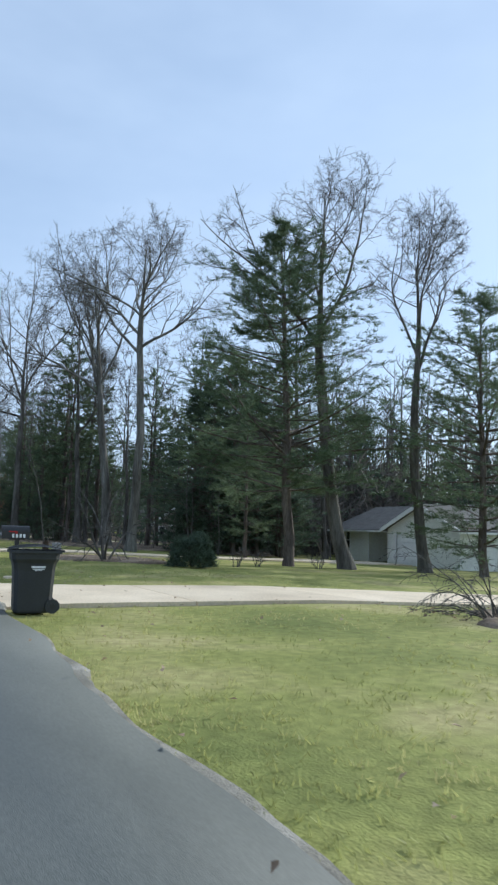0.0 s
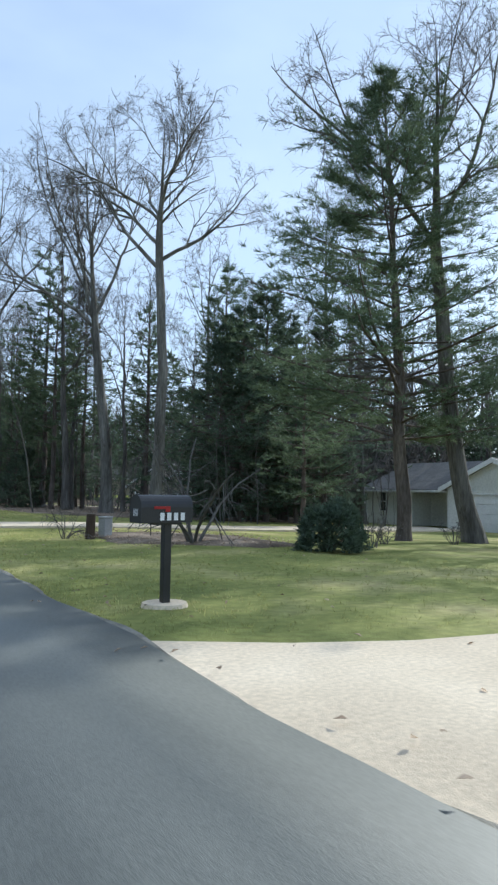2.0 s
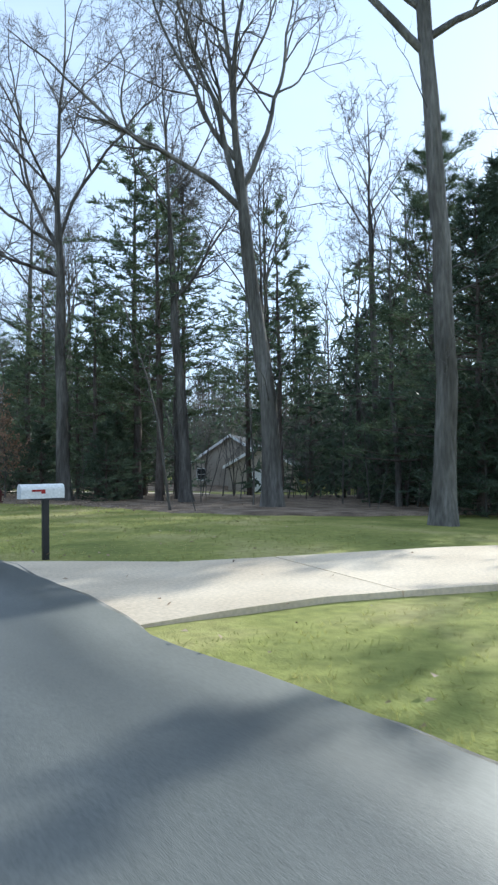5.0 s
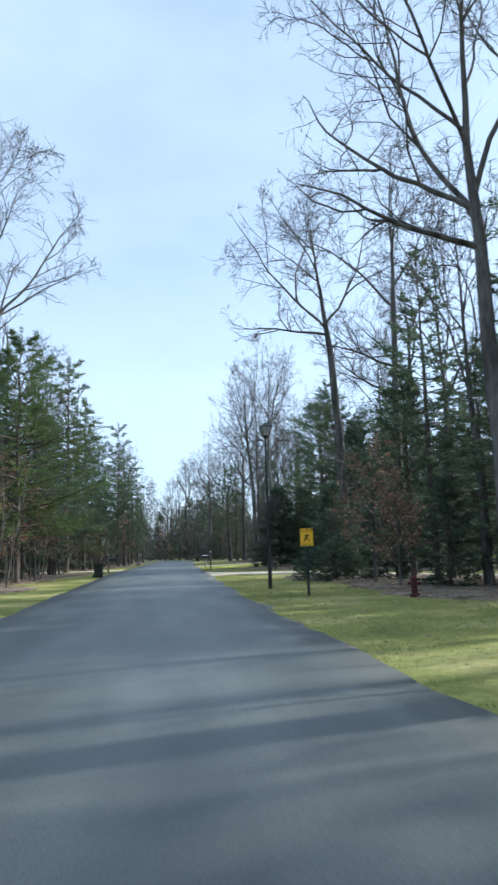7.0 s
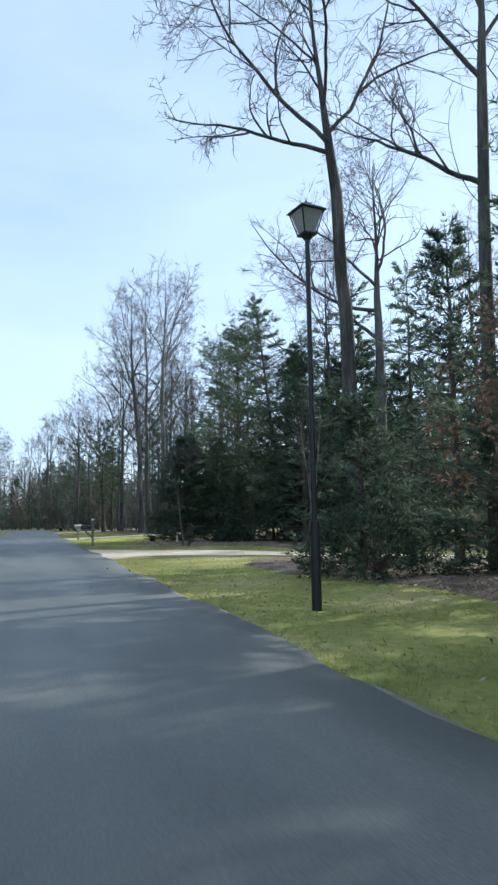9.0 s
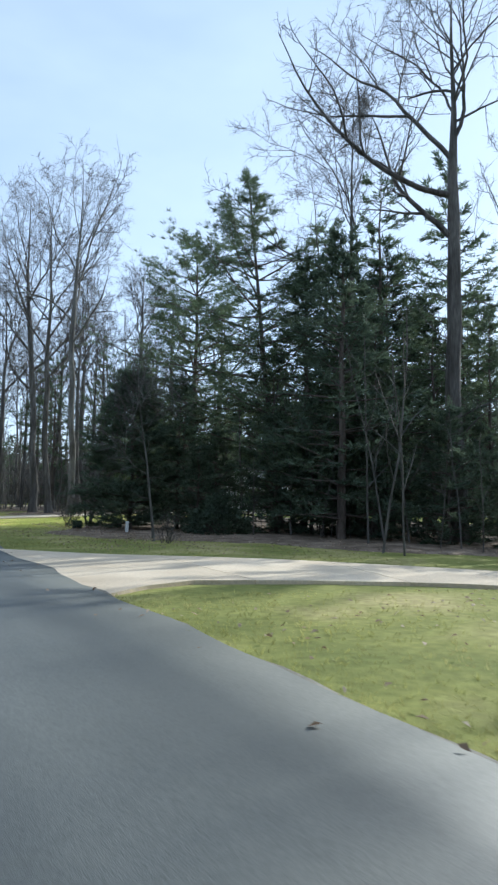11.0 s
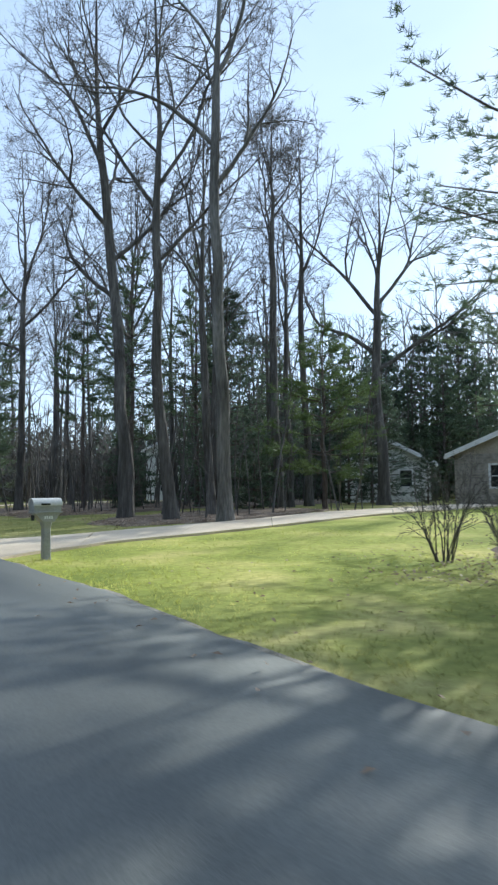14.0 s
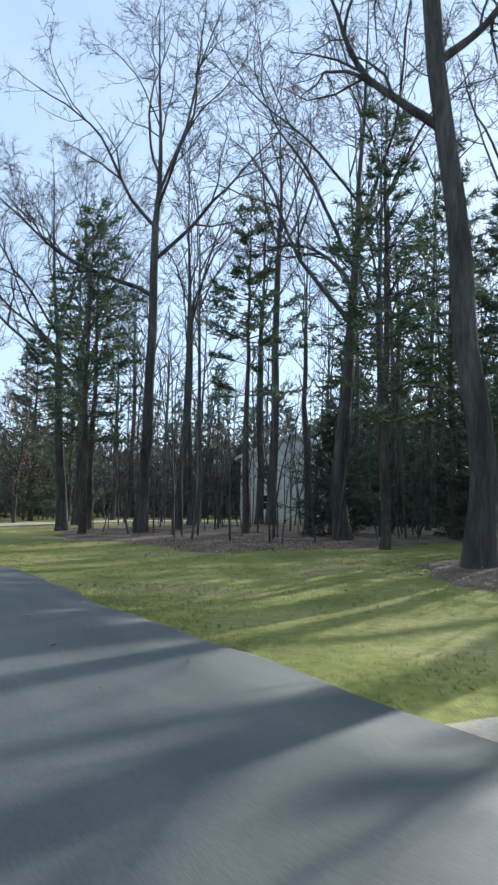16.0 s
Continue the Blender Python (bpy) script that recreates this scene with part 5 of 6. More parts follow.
stand(evergreen_bush(322, 1.2, 1.3, "evergreen bush under the spruces"), 12.0, 95.8)
stand(bare_tree(330, 6.2, 0.045, 3.2, [(2.1, 150, 20, 1.8), (3.2, 140, 62, 2.6), (3.4, -30, 60, 2.4), (4.2, 60, 50, 1.6)], k=(5, 4, 3), lean=(-0.7, 0.5), bark=M_PALEBARK, label="thin crooked pale tree in front of the spruces"), 8.34, 93.1)


# ---- houses ----
def pierced_wall(bm, width, height, holes, m, thick=0.18):
    """A wall from x = 0 to width in the local plane y = 0, with rectangular holes right through it."""
    xs = sorted({0.0, width, *[v for h in holes for v in h[:2]]})
    for a, b in zip(xs, xs[1:]):
        mid = (a + b) / 2
        cuts = sorted([(h[2], h[3]) for h in holes if h[0] <= mid <= h[1]])
        z = 0.0
        for lo, hi in cuts + [(height, height)]:
            if lo > z + 1e-4:
                box(bm, a, b, 0, thick, z, lo, m=m)
            z = hi


def house_window(root, m, x0, x1, z0, z1):
    w = thing("window", "white-framed sash window", "")
    del w["label"]
    w.parent, w.matrix_basis = root, m
    bm = bmesh.new()
    for s in ((x0 - 0.07, x0 + 0.03, z0 - 0.07, z1 + 0.07), (x1 - 0.03, x1 + 0.07, z0 - 0.07, z1 + 0.07), (x0 + 0.03, x1 - 0.03, z1 - 0.03, z1 + 0.07), (x0 + 0.03, x1 - 0.03, z0 - 0.07, z0 + 0.03), (x0 + 0.03, x1 - 0.03, (z0 + z1) / 2 - 0.025, (z0 + z1) / 2 + 0.025)):
        box(bm, s[0], s[1], -0.03, 0.06, s[2], s[3])
    part("frame", bm, M_WHITE, w)
    bm = bmesh.new()
    box(bm, x0 + 0.02, x1 - 0.02, 0.07, 0.085, z0 + 0.02, z1 - 0.02)
    part("pane", bm, M_WINDOW, w)


def house(name, label, m, width, depth, eave, rise, mat, windows=(), door=None, garage=None, stone=0.0, over=0.35):
    """A gabled house. The local front is the gable wall at y = 0, from x = 0 to width; it reaches back to y = depth."""
    root = thing(name, label, "house", m)
    holes = [*windows] + ([door] if door else []) + ([garage] if garage else [])
    bm = bmesh.new()
    pierced_wall(bm, width, eave, holes, Matrix())
    box(bm, 0, width, depth - 0.18, depth, 0, eave)
    box(bm, 0, 0.18, 0.18, depth - 0.18, 0, eave)
    box(bm, width - 0.18, width, 0.18, depth - 0.18, 0, eave)
    profile_solid(bm, [(0, eave), (width, eave), (width / 2, eave + rise)], "y", 0.001, 0.18)
    profile_solid(bm, [(0, eave), (width, eave), (width / 2, eave + rise)], "y", depth - 0.18, depth)
    part("wall", bm, mat, root)
    k = rise / (width / 2)
    bm = bmesh.new()
    t = 0.16
    ring = [(-over, eave - over * k), (width / 2, eave + rise), (width + over, eave - over * k), (width + over, eave - over * k + t), (width / 2, eave + rise + t), (-over, eave - over * k + t)]
    profile_solid(bm, ring, "y", -over, depth + over)
    part("roof", bm, M_SHINGLE, root)
    bm = bmesh.new()
    ring = [(-over - 0.02, eave - over * k - 0.1), (width / 2, eave + rise - 0.1), (width + over + 0.02, eave - over * k - 0.1), (width + over + 0.02, eave - over * k + t + 0.01), (width / 2, eave + rise + t + 0.02), (-over - 0.02, eave - over * k + t + 0.01)]
    profile_solid(bm, ring, "y", -over - 0.05, -over - 0.003)
    part("rake_board", bm, M_WHITE, root)
    for g0, g1 in ((-over - 0.1, -over), (width + over, width + over + 0.1)):
        bm = bmesh.new()
        box(bm, g0, g1, -over, depth + over, eave - over * k - 0.08, eave - over * k + 0.06)
        part("gutter", bm, M_WHITE, root)
    for q in windows:
        house_window(root, Matrix(), *q)
    if door:
        bm = bmesh.new()
        box(bm, door[0] + 0.01, door[1] - 0.01, 0.08, 0.13, door[2] + 0.01, door[3] - 0.01)
        for i in range(2):
            box(bm, door[0] + 0.12, door[1] - 0.12, 0.065, 0.082, door[2] + 0.15 + i * 0.95, door[2] + 0.95 + i * 0.95)
        part("door", bm, M_INK, root, "dark front door")
    if garage:
        g = thing("garage_door", "", "")
        g.parent = root
        n = 4
        for i in range(n):
            bm = bmesh.new()
            z0 = garage[2] + (garage[3] - garage[2]) * i / n
            box(bm, garage[0] + 0.01, garage[1] - 0.01, 0.07, 0.11, z0 + 0.006, z0 + (garage[3] - garage[2]) / n - 0.006, 0.004)
            part("panel", bm, M_WHITE, g)
        bm = bmesh.new()
        for a, b, c, d in ((garage[0] - 0.1, garage[0], garage[2], garage[3] + 0.1), (garage[1], garage[1] + 0.1, garage[2], garage[3] + 0.1), (garage[0], garage[1], garage[3], garage[3] + 0.1)):
            box(bm, a, b, -0.02, 0.05, c, d)
        part("frame", bm, M_WHITE, g)
    # lapped boards on the front
    z = 0.14
    while z < eave:
        for a, b in front_runs(width, holes, z):
            bm = bmesh.new()
            profile_solid(bm, [(-0.014, z - 0.13), (-0.001, z - 0.13), (-0.001, z), (-0.003, z)], "x", a, b)
            part("siding_board", bm, M_STONE if stone else mat, root)
        z += 0.15
    return root


def front_runs(width, holes, z):
    runs = [(0.0, width)]
    for h in holes:
        if h[2] - 0.2 < z < h[3] + 0.25:
            cut = []
            for a, b in runs:
                if h[0] - 0.1 > a:
                    cut.append((a, min(b, h[0] - 0.1)))
                if h[1] + 0.1 < b:
                    cut.append((max(a, h[1] + 0.1), b))
            runs = [r for r in cut if r[1] - r[0] > 0.02]
    return runs


def ranch_house(m):
    """A long house with its eaves to the front: a siding front with one window, a recessed porch with the door, a gabled roof over both."""
    root = thing("house", "pale-sided ranch house with a porch under a grey shingle roof", "house", m)
    eave, deep, wide, front = 2.45, 8.6, 9.4, 4.5
    hole = (1.35, 2.0, 0.9, 2.2)
    bm = bmesh.new()
    pierced_wall(bm, front, eave, [hole], Matrix())
    box(bm, 0, 0.18, 0.18, deep, 0, eave)
    box(bm, 0.18, wide, deep - 0.18, deep, 0, eave)
    box(bm, front - 0.18, front, 0.18, 1.7, 0, eave)
    profile_solid(bm, [(-0.02, eave), (deep, eave), (deep / 2, eave + 1.75)], "x", 0.002, 0.18)
    part("wall", bm, M_SIDING, root)
    bm = bmesh.new()
    pierced_wall(bm, wide - front, eave, [(1.6, 2.5, 0.02, 2.08), (3.2, 3.7, 0.9, 2.0)], pose(front, 1.7, 0))
    part("porch_wall", bm, M_SIDING, root)
    house_window(root, Matrix(), *hole)
    house_window(root, pose(front, 1.7, 0), 3.2, 3.7, 0.9, 2.0)
    bm = bmesh.new()
    box(bm, front + 1.61, front + 2.49, 1.78, 1.83, 0.03, 2.07)
    for z0, z1 in ((0.2, 0.95), (1.1, 1.95)):
        box(bm, front + 1.74, front + 2.36, 1.765, 1.782, z0, z1)
    part("door", bm, M_WHITE, root, "white panelled front door")
    bm = bmesh.new()
    profile_solid(bm, [(-0.5, eave - 0.2), (deep / 2, eave + 1.75), (deep + 0.5, eave - 0.2), (deep + 0.5, eave - 0.04), (deep / 2, eave + 1.91), (-0.5, eave - 0.04)], "x", -0.4, wide + 2)
    part("roof", bm, M_SHINGLE, root)
    bm = bmesh.new()
    box(bm, -0.4, wide + 2, -0.62, -0.505, eave - 0.24, eave - 0.1, 0.01)
    part("gutter", bm, M_WHITE, root)
    for x in (0.0, front):
        bm = bmesh.new()
        box(bm, x - 0.05, x + 0.06, -0.035, -0.016, 0, eave)
        part("corner_board", bm, M_WHITE, root)
    z = 0.14
    while z < eave:
        for a, b in front_runs(front - 0.06, [hole], z):
            bm = bmesh.new()
            profile_solid(bm, [(-0.014, z - 0.13), (-0.001, z - 0.13), (-0.001, z), (-0.003, z)], "x", max(a, 0.065), b)
            part("siding_board", bm, M_SIDING, root)
        z += 0.15
    return root


ranch_house(pose(33.0, 48.7, -0.85, 0, 0, -90))
house("garage", "pale-sided gabled garage with a white panelled door", pose(31.0, 39.25, -0.85, 0, 0, -90), 7.0, 8.0, 2.45, 1.5, M_SIDING, [], None, (0.95, 3.75, 0.0, 2.1))
house("garage", "brown gabled garage with white rake boards in the woods", pose(31.15, 82.54, -0.85, 0, 0, -42), 5.8, 5.25, 2.45, 1.6, M_TANSIDING, [], None, (2.3, 4.8, 0.0, 1.95))
house("house", "brown cottage with white rake boards behind its garage", pose(30.98, 89.9, -0.75, 0, 0, -42), 8.4, 8, 2.5, 2.75, M_TANSIDING, [(0.8, 1.6, 1.0, 2.1)])
house("house", "grey-sided house with a steep gable seen between trees", pose(31.8, 133.4, 0.34, 0, 0, -48), 5.6, 8, 2.6, 1.5, M_SIDING, [(3.6, 4.4, 1.0, 2.1)])
house("house", "stone-fronted house with a dark roof and deep porch", pose(31.0, 123.6, 0.34, 0, 0, -78), 11.0, 8, 2.7, 2.0, M_TANSIDING, [(2.0, 3.0, 0.9, 2.1), (6.5, 7.5, 0.9, 2.1)], (4.4, 5.3, 0.02, 2.1), stone=1.0)
house("house", "white two-storey house half hidden by saplings", pose(32.0, 164.0, 0.3, 0, 0, -45), 9, 8, 5.2, 2.0, M_SIDING, [(1.5, 2.4, 3.4, 4.6), (5.5, 6.4, 3.4, 4.6), (1.5, 2.4, 0.9, 2.1), (5.5, 6.6, 0.9, 2.1)])


# ---- roadside things ----
def build_bin(label):
    """A wheeled refuse bin: front towards -x, handle and wheels towards +x, its base centred on the origin."""
    root = thing("wheeled_bin", label, "bin", group="wheeled bins")
    bm = bmesh.new()
    levels = [(0.0, 0.25, 0.225), (0.03, 0.265, 0.24), (0.62, 0.29, 0.265), (0.72, 0.305, 0.28), (0.78, 0.335, 0.305), (0.90, 0.345, 0.315)]
    loops = []
    for z, a, b in levels:
        c = 0.05
        loops.append([bm.verts.new((x, y, z)) for x, y in ((-a + c, -b), (a - c, -b), (a, -b + c), (a, b - c), (a - c, b), (-a + c, b), (-a, b - c), (-a, -b + c))])
    for lo, hi in zip(loops, loops[1:]):
        for i in range(8):
            bm.faces.new((lo[i], lo[(i + 1) % 8], hi[(i + 1) % 8], hi[i]))
    bm.faces.new(loops[0][::-1])
    bm.faces.new(loops[-1])
    part("body", bm, M_BLACK, root)
    bm = bmesh.new()
    for a, b, y0, y1 in ((-0.365, 0.365, -0.335, -0.312), (-0.365, 0.365, 0.312, 0.335)):
        box(bm, a, b, y0, y1, 0.865, 0.91, 0.006)
    box(bm, -0.368, -0.343, -0.312, 0.312, 0.865, 0.91, 0.006)
    box(bm, 0.343, 0.368, -0.312, 0.312, 0.865, 0.91, 0.006)
    part("rim", bm, M_BLACK, root)
    bm = bmesh.new()
    grid = []
    for i in range(7):
        x = -0.385 + 0.77 * i / 6
        grid.append([bm.verts.new((x, y, 0.915 + 0.07 * (1 - (abs(x) / 0.42) ** 2) * (1 - 0.3 * (abs(y) / 0.34) ** 2))) for y in (-0.34, -0.32, -0.11, -0.09, 0.09, 0.11, 0.32, 0.34)])
    for r in (0, 1, 2, 3, 4, 5, 6):
        for c in (3, 4):
            grid[r][c].co.z += 0.012
    for a, b in zip(grid, grid[1:]):
        for i in range(7):
            bm.faces.new((a[i], a[i + 1], b[i + 1], b[i]))
    bmesh.ops.solidify(bm, geom=bm.faces[:], thickness=0.018)
    part("lid", bm, M_BLACK, root, "domed black lid")
    bm = bmesh.new()
    rod(bm, (0.40, -0.27, 0.90), (0.40, 0.27, 0.90), 0.016)
    for y in (-0.24, 0.24):
        rod(bm, (0.33, y, 0.87), (0.405, y, 0.905), 0.014)
    part("handle", bm, M_BLACK, root)
    bm = bmesh.new()
    rod(bm, (0.27, -0.29, 0.1), (0.27, 0.29, 0.1), 0.012)
    part("axle", bm, M_BLACKMETAL, root)
    for y in (-0.275, 0.275):
        bm = bmesh.new()
        rod(bm, (0.27, y - 0.027, 0.1), (0.27, y + 0.027, 0.1), 0.105, n=28)
        bmesh.ops.bevel(bm, geom=[e for e in bm.edges if e.calc_length() < 0.03], offset=0.008, segments=2, affect="EDGES")
        wheel = part("wheel", bm, M_BLACK, root)
        bm = bmesh.new()
        rod(bm, (0.27, y - 0.031, 0.1), (0.27, y + 0.031, 0.1), 0.045, n=16)
        part("hub", bm, M_BLACKMETAL, wheel)
    bar = [(-0.10, 0.10, -0.004, 0, 0.655, 0.685), (-0.085, 0.085, -0.004, 0, 0.632, 0.644), (-0.05, 0.05, -0.004, 0, 0.616, 0.624)]
    ob = bars(root, "printed_panel", M_WHITEINK, bar, "white printed lines")
    ob.matrix_basis = pose(0.04, -0.285, 0, 0, 0, 0) @ pose(0, 0.008, 0.0, 2.4, 0, 0)
    return root


bin_a = build_bin("black plastic wheeled refuse bin at the driveway's corner")
bin_a.matrix_world = pose(2.75, 10.56, 0.02, 0, 0, -3) @ Matrix.Scale(0.965, 4)
b = copy_thing(bin_a, pose(-4.05, 86.6, 0.0, 0, 0, 180))
tagged(b, "black wheeled refuse bin across the road")
b = copy_thing(bin_a, pose(7.4, 171.0, 0.0, 0, 0, 12))
tagged(b, "black wheeled refuse bin far up the road")


def arch(width, straight, n=12):
    """The outline of a mailbox end: a flat base, straight sides and a round top."""
    r = width / 2
    return [(-r, 0), (r, 0)] + [(r * math.cos(math.pi * i / n), straight + r * math.sin(math.pi * i / n)) for i in range(n + 1)]


def mailbox_black(m, label="black metal mailbox on a dark square post", paint=None, numbered=True, wide=0.27, straight=0.17, base=0.88):
    paint = paint or M_BLACKMETAL
    root = thing("mailbox", label, "mailbox", m, group="mailboxes")
    bm = bmesh.new()
    profile_solid(bm, arch(wide, straight), "x", -0.36, 0.26)
    bmesh.ops.translate(bm, verts=bm.verts, vec=(0, 0, base))
    part("body", bm, paint, root)
    bm = bmesh.new()
    profile_solid(bm, arch(wide + 0.015, straight), "x", -0.385, -0.362)
    bmesh.ops.translate(bm, verts=bm.verts, vec=(0, 0, base - 0.004))
    d = part("door", bm, paint, root)
    if numbered:
        bars(d, "printed_panel", M_WHITEINK, [(-0.389, -0.386, -0.06, -0.05, 0.95, 1.03), (-0.389, -0.386, -0.03, -0.02, 0.95, 1.03), (-0.389, -0.386, 0.0, 0.01, 0.95, 1.03), (-0.389, -0.386, 0.03, 0.04, 0.95, 1.03)])
    bm = bmesh.new()
    side, up = -wide / 2 - 0.004, base + straight
    box(bm, -0.23, -0.03, side - 0.007, side, up - 0.02, up + 0.01, 0.002)
    box(bm, -0.09, -0.03, side - 0.008, side - 0.001, up - 0.05, up + 0.01, 0.002)
    part("flag", bm, M_RED, root, "folded red flag")
    if numbered:
        bars(root, "number_bars", M_WHITEINK, [(-0.15 + 0.085 * i, -0.10 + 0.085 * i, -0.1385, -0.135, 0.905, 0.99) for i in range(4)], "white digits shown as bars")
    bm = bmesh.new()
    box(bm, -0.045, 0.045, -0.045, 0.045, -0.1, base - 0.02, 0.006)
    part("post", bm, M_BLACKMETAL, root)
    bm = bmesh.new()
    box(bm, -0.2, 0.16, -0.07, 0.07, base - 0.025, base - 0.001, 0.003)
    part("shelf", bm, M_BLACKMETAL, root)
    if numbered:
        bm = bmesh.new()
        rod(bm, (0, 0, -0.1), (0, 0, -0.008), 0.28, 0.25, n=18)
        part("footing", bm, M_CONCRETE, root, "round concrete footing")
    return root


mailbox_black(pose(3.47, 17.5, 0.03, 0, 0, 4))
mailbox_black(pose(2.84, 38.62, 0.0, 0, 0, 3), "white metal mailbox with a red flag on a dark post", M_WHITE, False, 0.18, 0.12, 0.89)


def mailbox_wooden(m):
    root = thing("mailbox", "black mailbox on the arm of a weathered wooden post", "mailbox", m, group="mailboxes")
    bm = bmesh.new()
    box(bm, -0.055, 0.055, -0.055, 0.055, -0.1, 1.42, 0.006)
    part("post", bm, M_WEATHERED, root)
    bm = bmesh.new()
    box(bm, -0.075, 0.075, -0.075, 0.075, 1.421, 1.465, 0.006)
    box(bm, -0.06, 0.06, -0.06, 0.06, 1.466, 1.5, 0.01)
    part("cap", bm, M_WHITE, root, "pale post cap")
    bm = bmesh.new()
    box(bm, -0.62, 0.16, -0.045, 0.045, 0.85, 0.93, 0.004)
    part("arm", bm, M_WEATHERED, root)
    bm = bmesh.new()
    box(bm, -0.27, 0.27, -0.035, 0.035, -0.035, 0.035, 0.003, m=pose(-0.22, 0, 0.67, 0, 45, 0))
    part("brace", bm, M_WEATHERED, root)
    bm = bmesh.new()
    profile_solid(bm, arch(0.19, 0.12), "x", -0.62, -0.1)
    bmesh.ops.translate(bm, verts=bm.verts, vec=(0, 0, 0.945))
    part("body", bm, M_BLACKMETAL, root, "black metal box")
    bm = bmesh.new()
    profile_solid(bm, arch(0.2, 0.12), "x", -0.64, -0.622)
    bmesh.ops.translate(bm, verts=bm.verts, vec=(0, 0, 0.942))
    part("door", bm, M_BLACKMETAL, root)
    bm = bmesh.new()
    box(bm, -0.5, -0.32, -0.107, -0.098, 1.02, 1.05, 0.002)
    part("flag", bm, M_RED, root, "folded red flag")
    return root


wooden = mailbox_wooden(pose(3.88, 95.8, 0.0, 0, 0, -4))
for x, y, turn in ((-4.2, 98.6, 176), (-2.6, 150.0, 170)):
    b = copy_thing(wooden, pose(x, y, 0.0, 0, 0, turn))
    tagged(b, "weathered wooden mailbox post across the road", "mailbox")


def mailbox_plastic(m):
    root = thing("mailbox", "grey moulded plastic mailbox with an arched lid coloured as sunlit", "mailbox", m, group="mailboxes")
    bm = bmesh.new()
    rings = []
    for z, s in ((-0.1, 0.085), (0.0, 0.085), (0.05, 0.075), (0.62, 0.068), (0.7, 0.085), (0.74, 0.095)):
        rings.append([bm.verts.new((x * s, y * s, z)) for x, y in ((-1, -0.8), (-0.8, -1), (0.8, -1), (1, -0.8), (1, 0.8), (0.8, 1), (-0.8, 1), (-1, 0.8))])
    for lo, hi in zip(rings, rings[1:]):
        for i in range(8):
            bm.faces.new((lo[i], lo[(i + 1) % 8], hi[(i + 1) % 8], hi[i]))
    bm.faces.new(rings[0][::-1])
    bm.faces.new(rings[-1])
    part("post", bm, M_GREYPLASTIC, root)
    bm = bmesh.new()
    profile_solid(bm, [(-0.1, 0.74), (0.12, 0.74), (0.24, 0.9), (-0.26, 0.9)], "y", -0.11, 0.11)
    part("newspaper_slot", bm, M_GREYPLASTIC, root, "open newspaper holder")
    # black plate on the solid holder, for the shade inside its mouth
    bm = bmesh.new()
    box(bm, -0.262, -0.2605, -0.08, 0.08, 0.77, 0.87)
    part("slot_shade_plate", bm, M_INK, root)
    bm = bmesh.new()
    box(bm, -0.29, 0.27, -0.14, 0.14, 0.903, 0.93, 0.008)
    part("ledge", bm, M_GREYPLASTIC, root)
    bm = bmesh.new()
    profile_solid(bm, arch(0.25, 0.11), "x", -0.27, 0.25)
    bmesh.ops.translate(bm, verts=bm.verts, vec=(0, 0, 0.932))
    part("body", bm, M_GREYPLASTIC, root)
    # the lid's paler colour stands in for sunlight on the box top
    bm = bmesh.new()
    outer = [(0.142 * math.cos(math.pi * i / 12), 0.11 + 0.142 * math.sin(math.pi * i / 12)) for i in range(13)]
    inner = [(0.127 * math.cos(math.pi * i / 12), 0.11 + 0.127 * math.sin(math.pi * i / 12)) for i in range(12, -1, -1)]
    profile_solid(bm, outer + inner, "x", -0.3, 0.27)
    bmesh.ops.translate(bm, verts=bm.verts, vec=(0, 0, 0.932))
    part("lid", bm, M_SUNLITLID, root, "arched lid with sunlight put into its pale colour")
    bm = bmesh.new()
    profile_solid(bm, arch(0.235, 0.11), "x", -0.285, -0.271)
    bmesh.ops.translate(bm, verts=bm.verts, vec=(0, 0, 0.935))
    part("door", bm, M_GREYPLASTIC, root)
    bm = bmesh.new()
    box(bm, -0.16, 0.02, -0.155, -0.146, 1.05, 1.085, 0.003)
    part("flag", bm, M_INK, root, "dark folded flag")
    bars(root, "number_bars", M_WHITEINK, [(-0.08 + 0.045 * i, -0.052 + 0.045 * i, -0.1135, -0.1105, 0.79, 0.85) for i in range(4)], "white digits shown as bars")
    return root


mailbox_plastic(pose(4.61, 111.85, -0.05, 0, 0, 6) @ Matrix.Scale(1.03, 4))


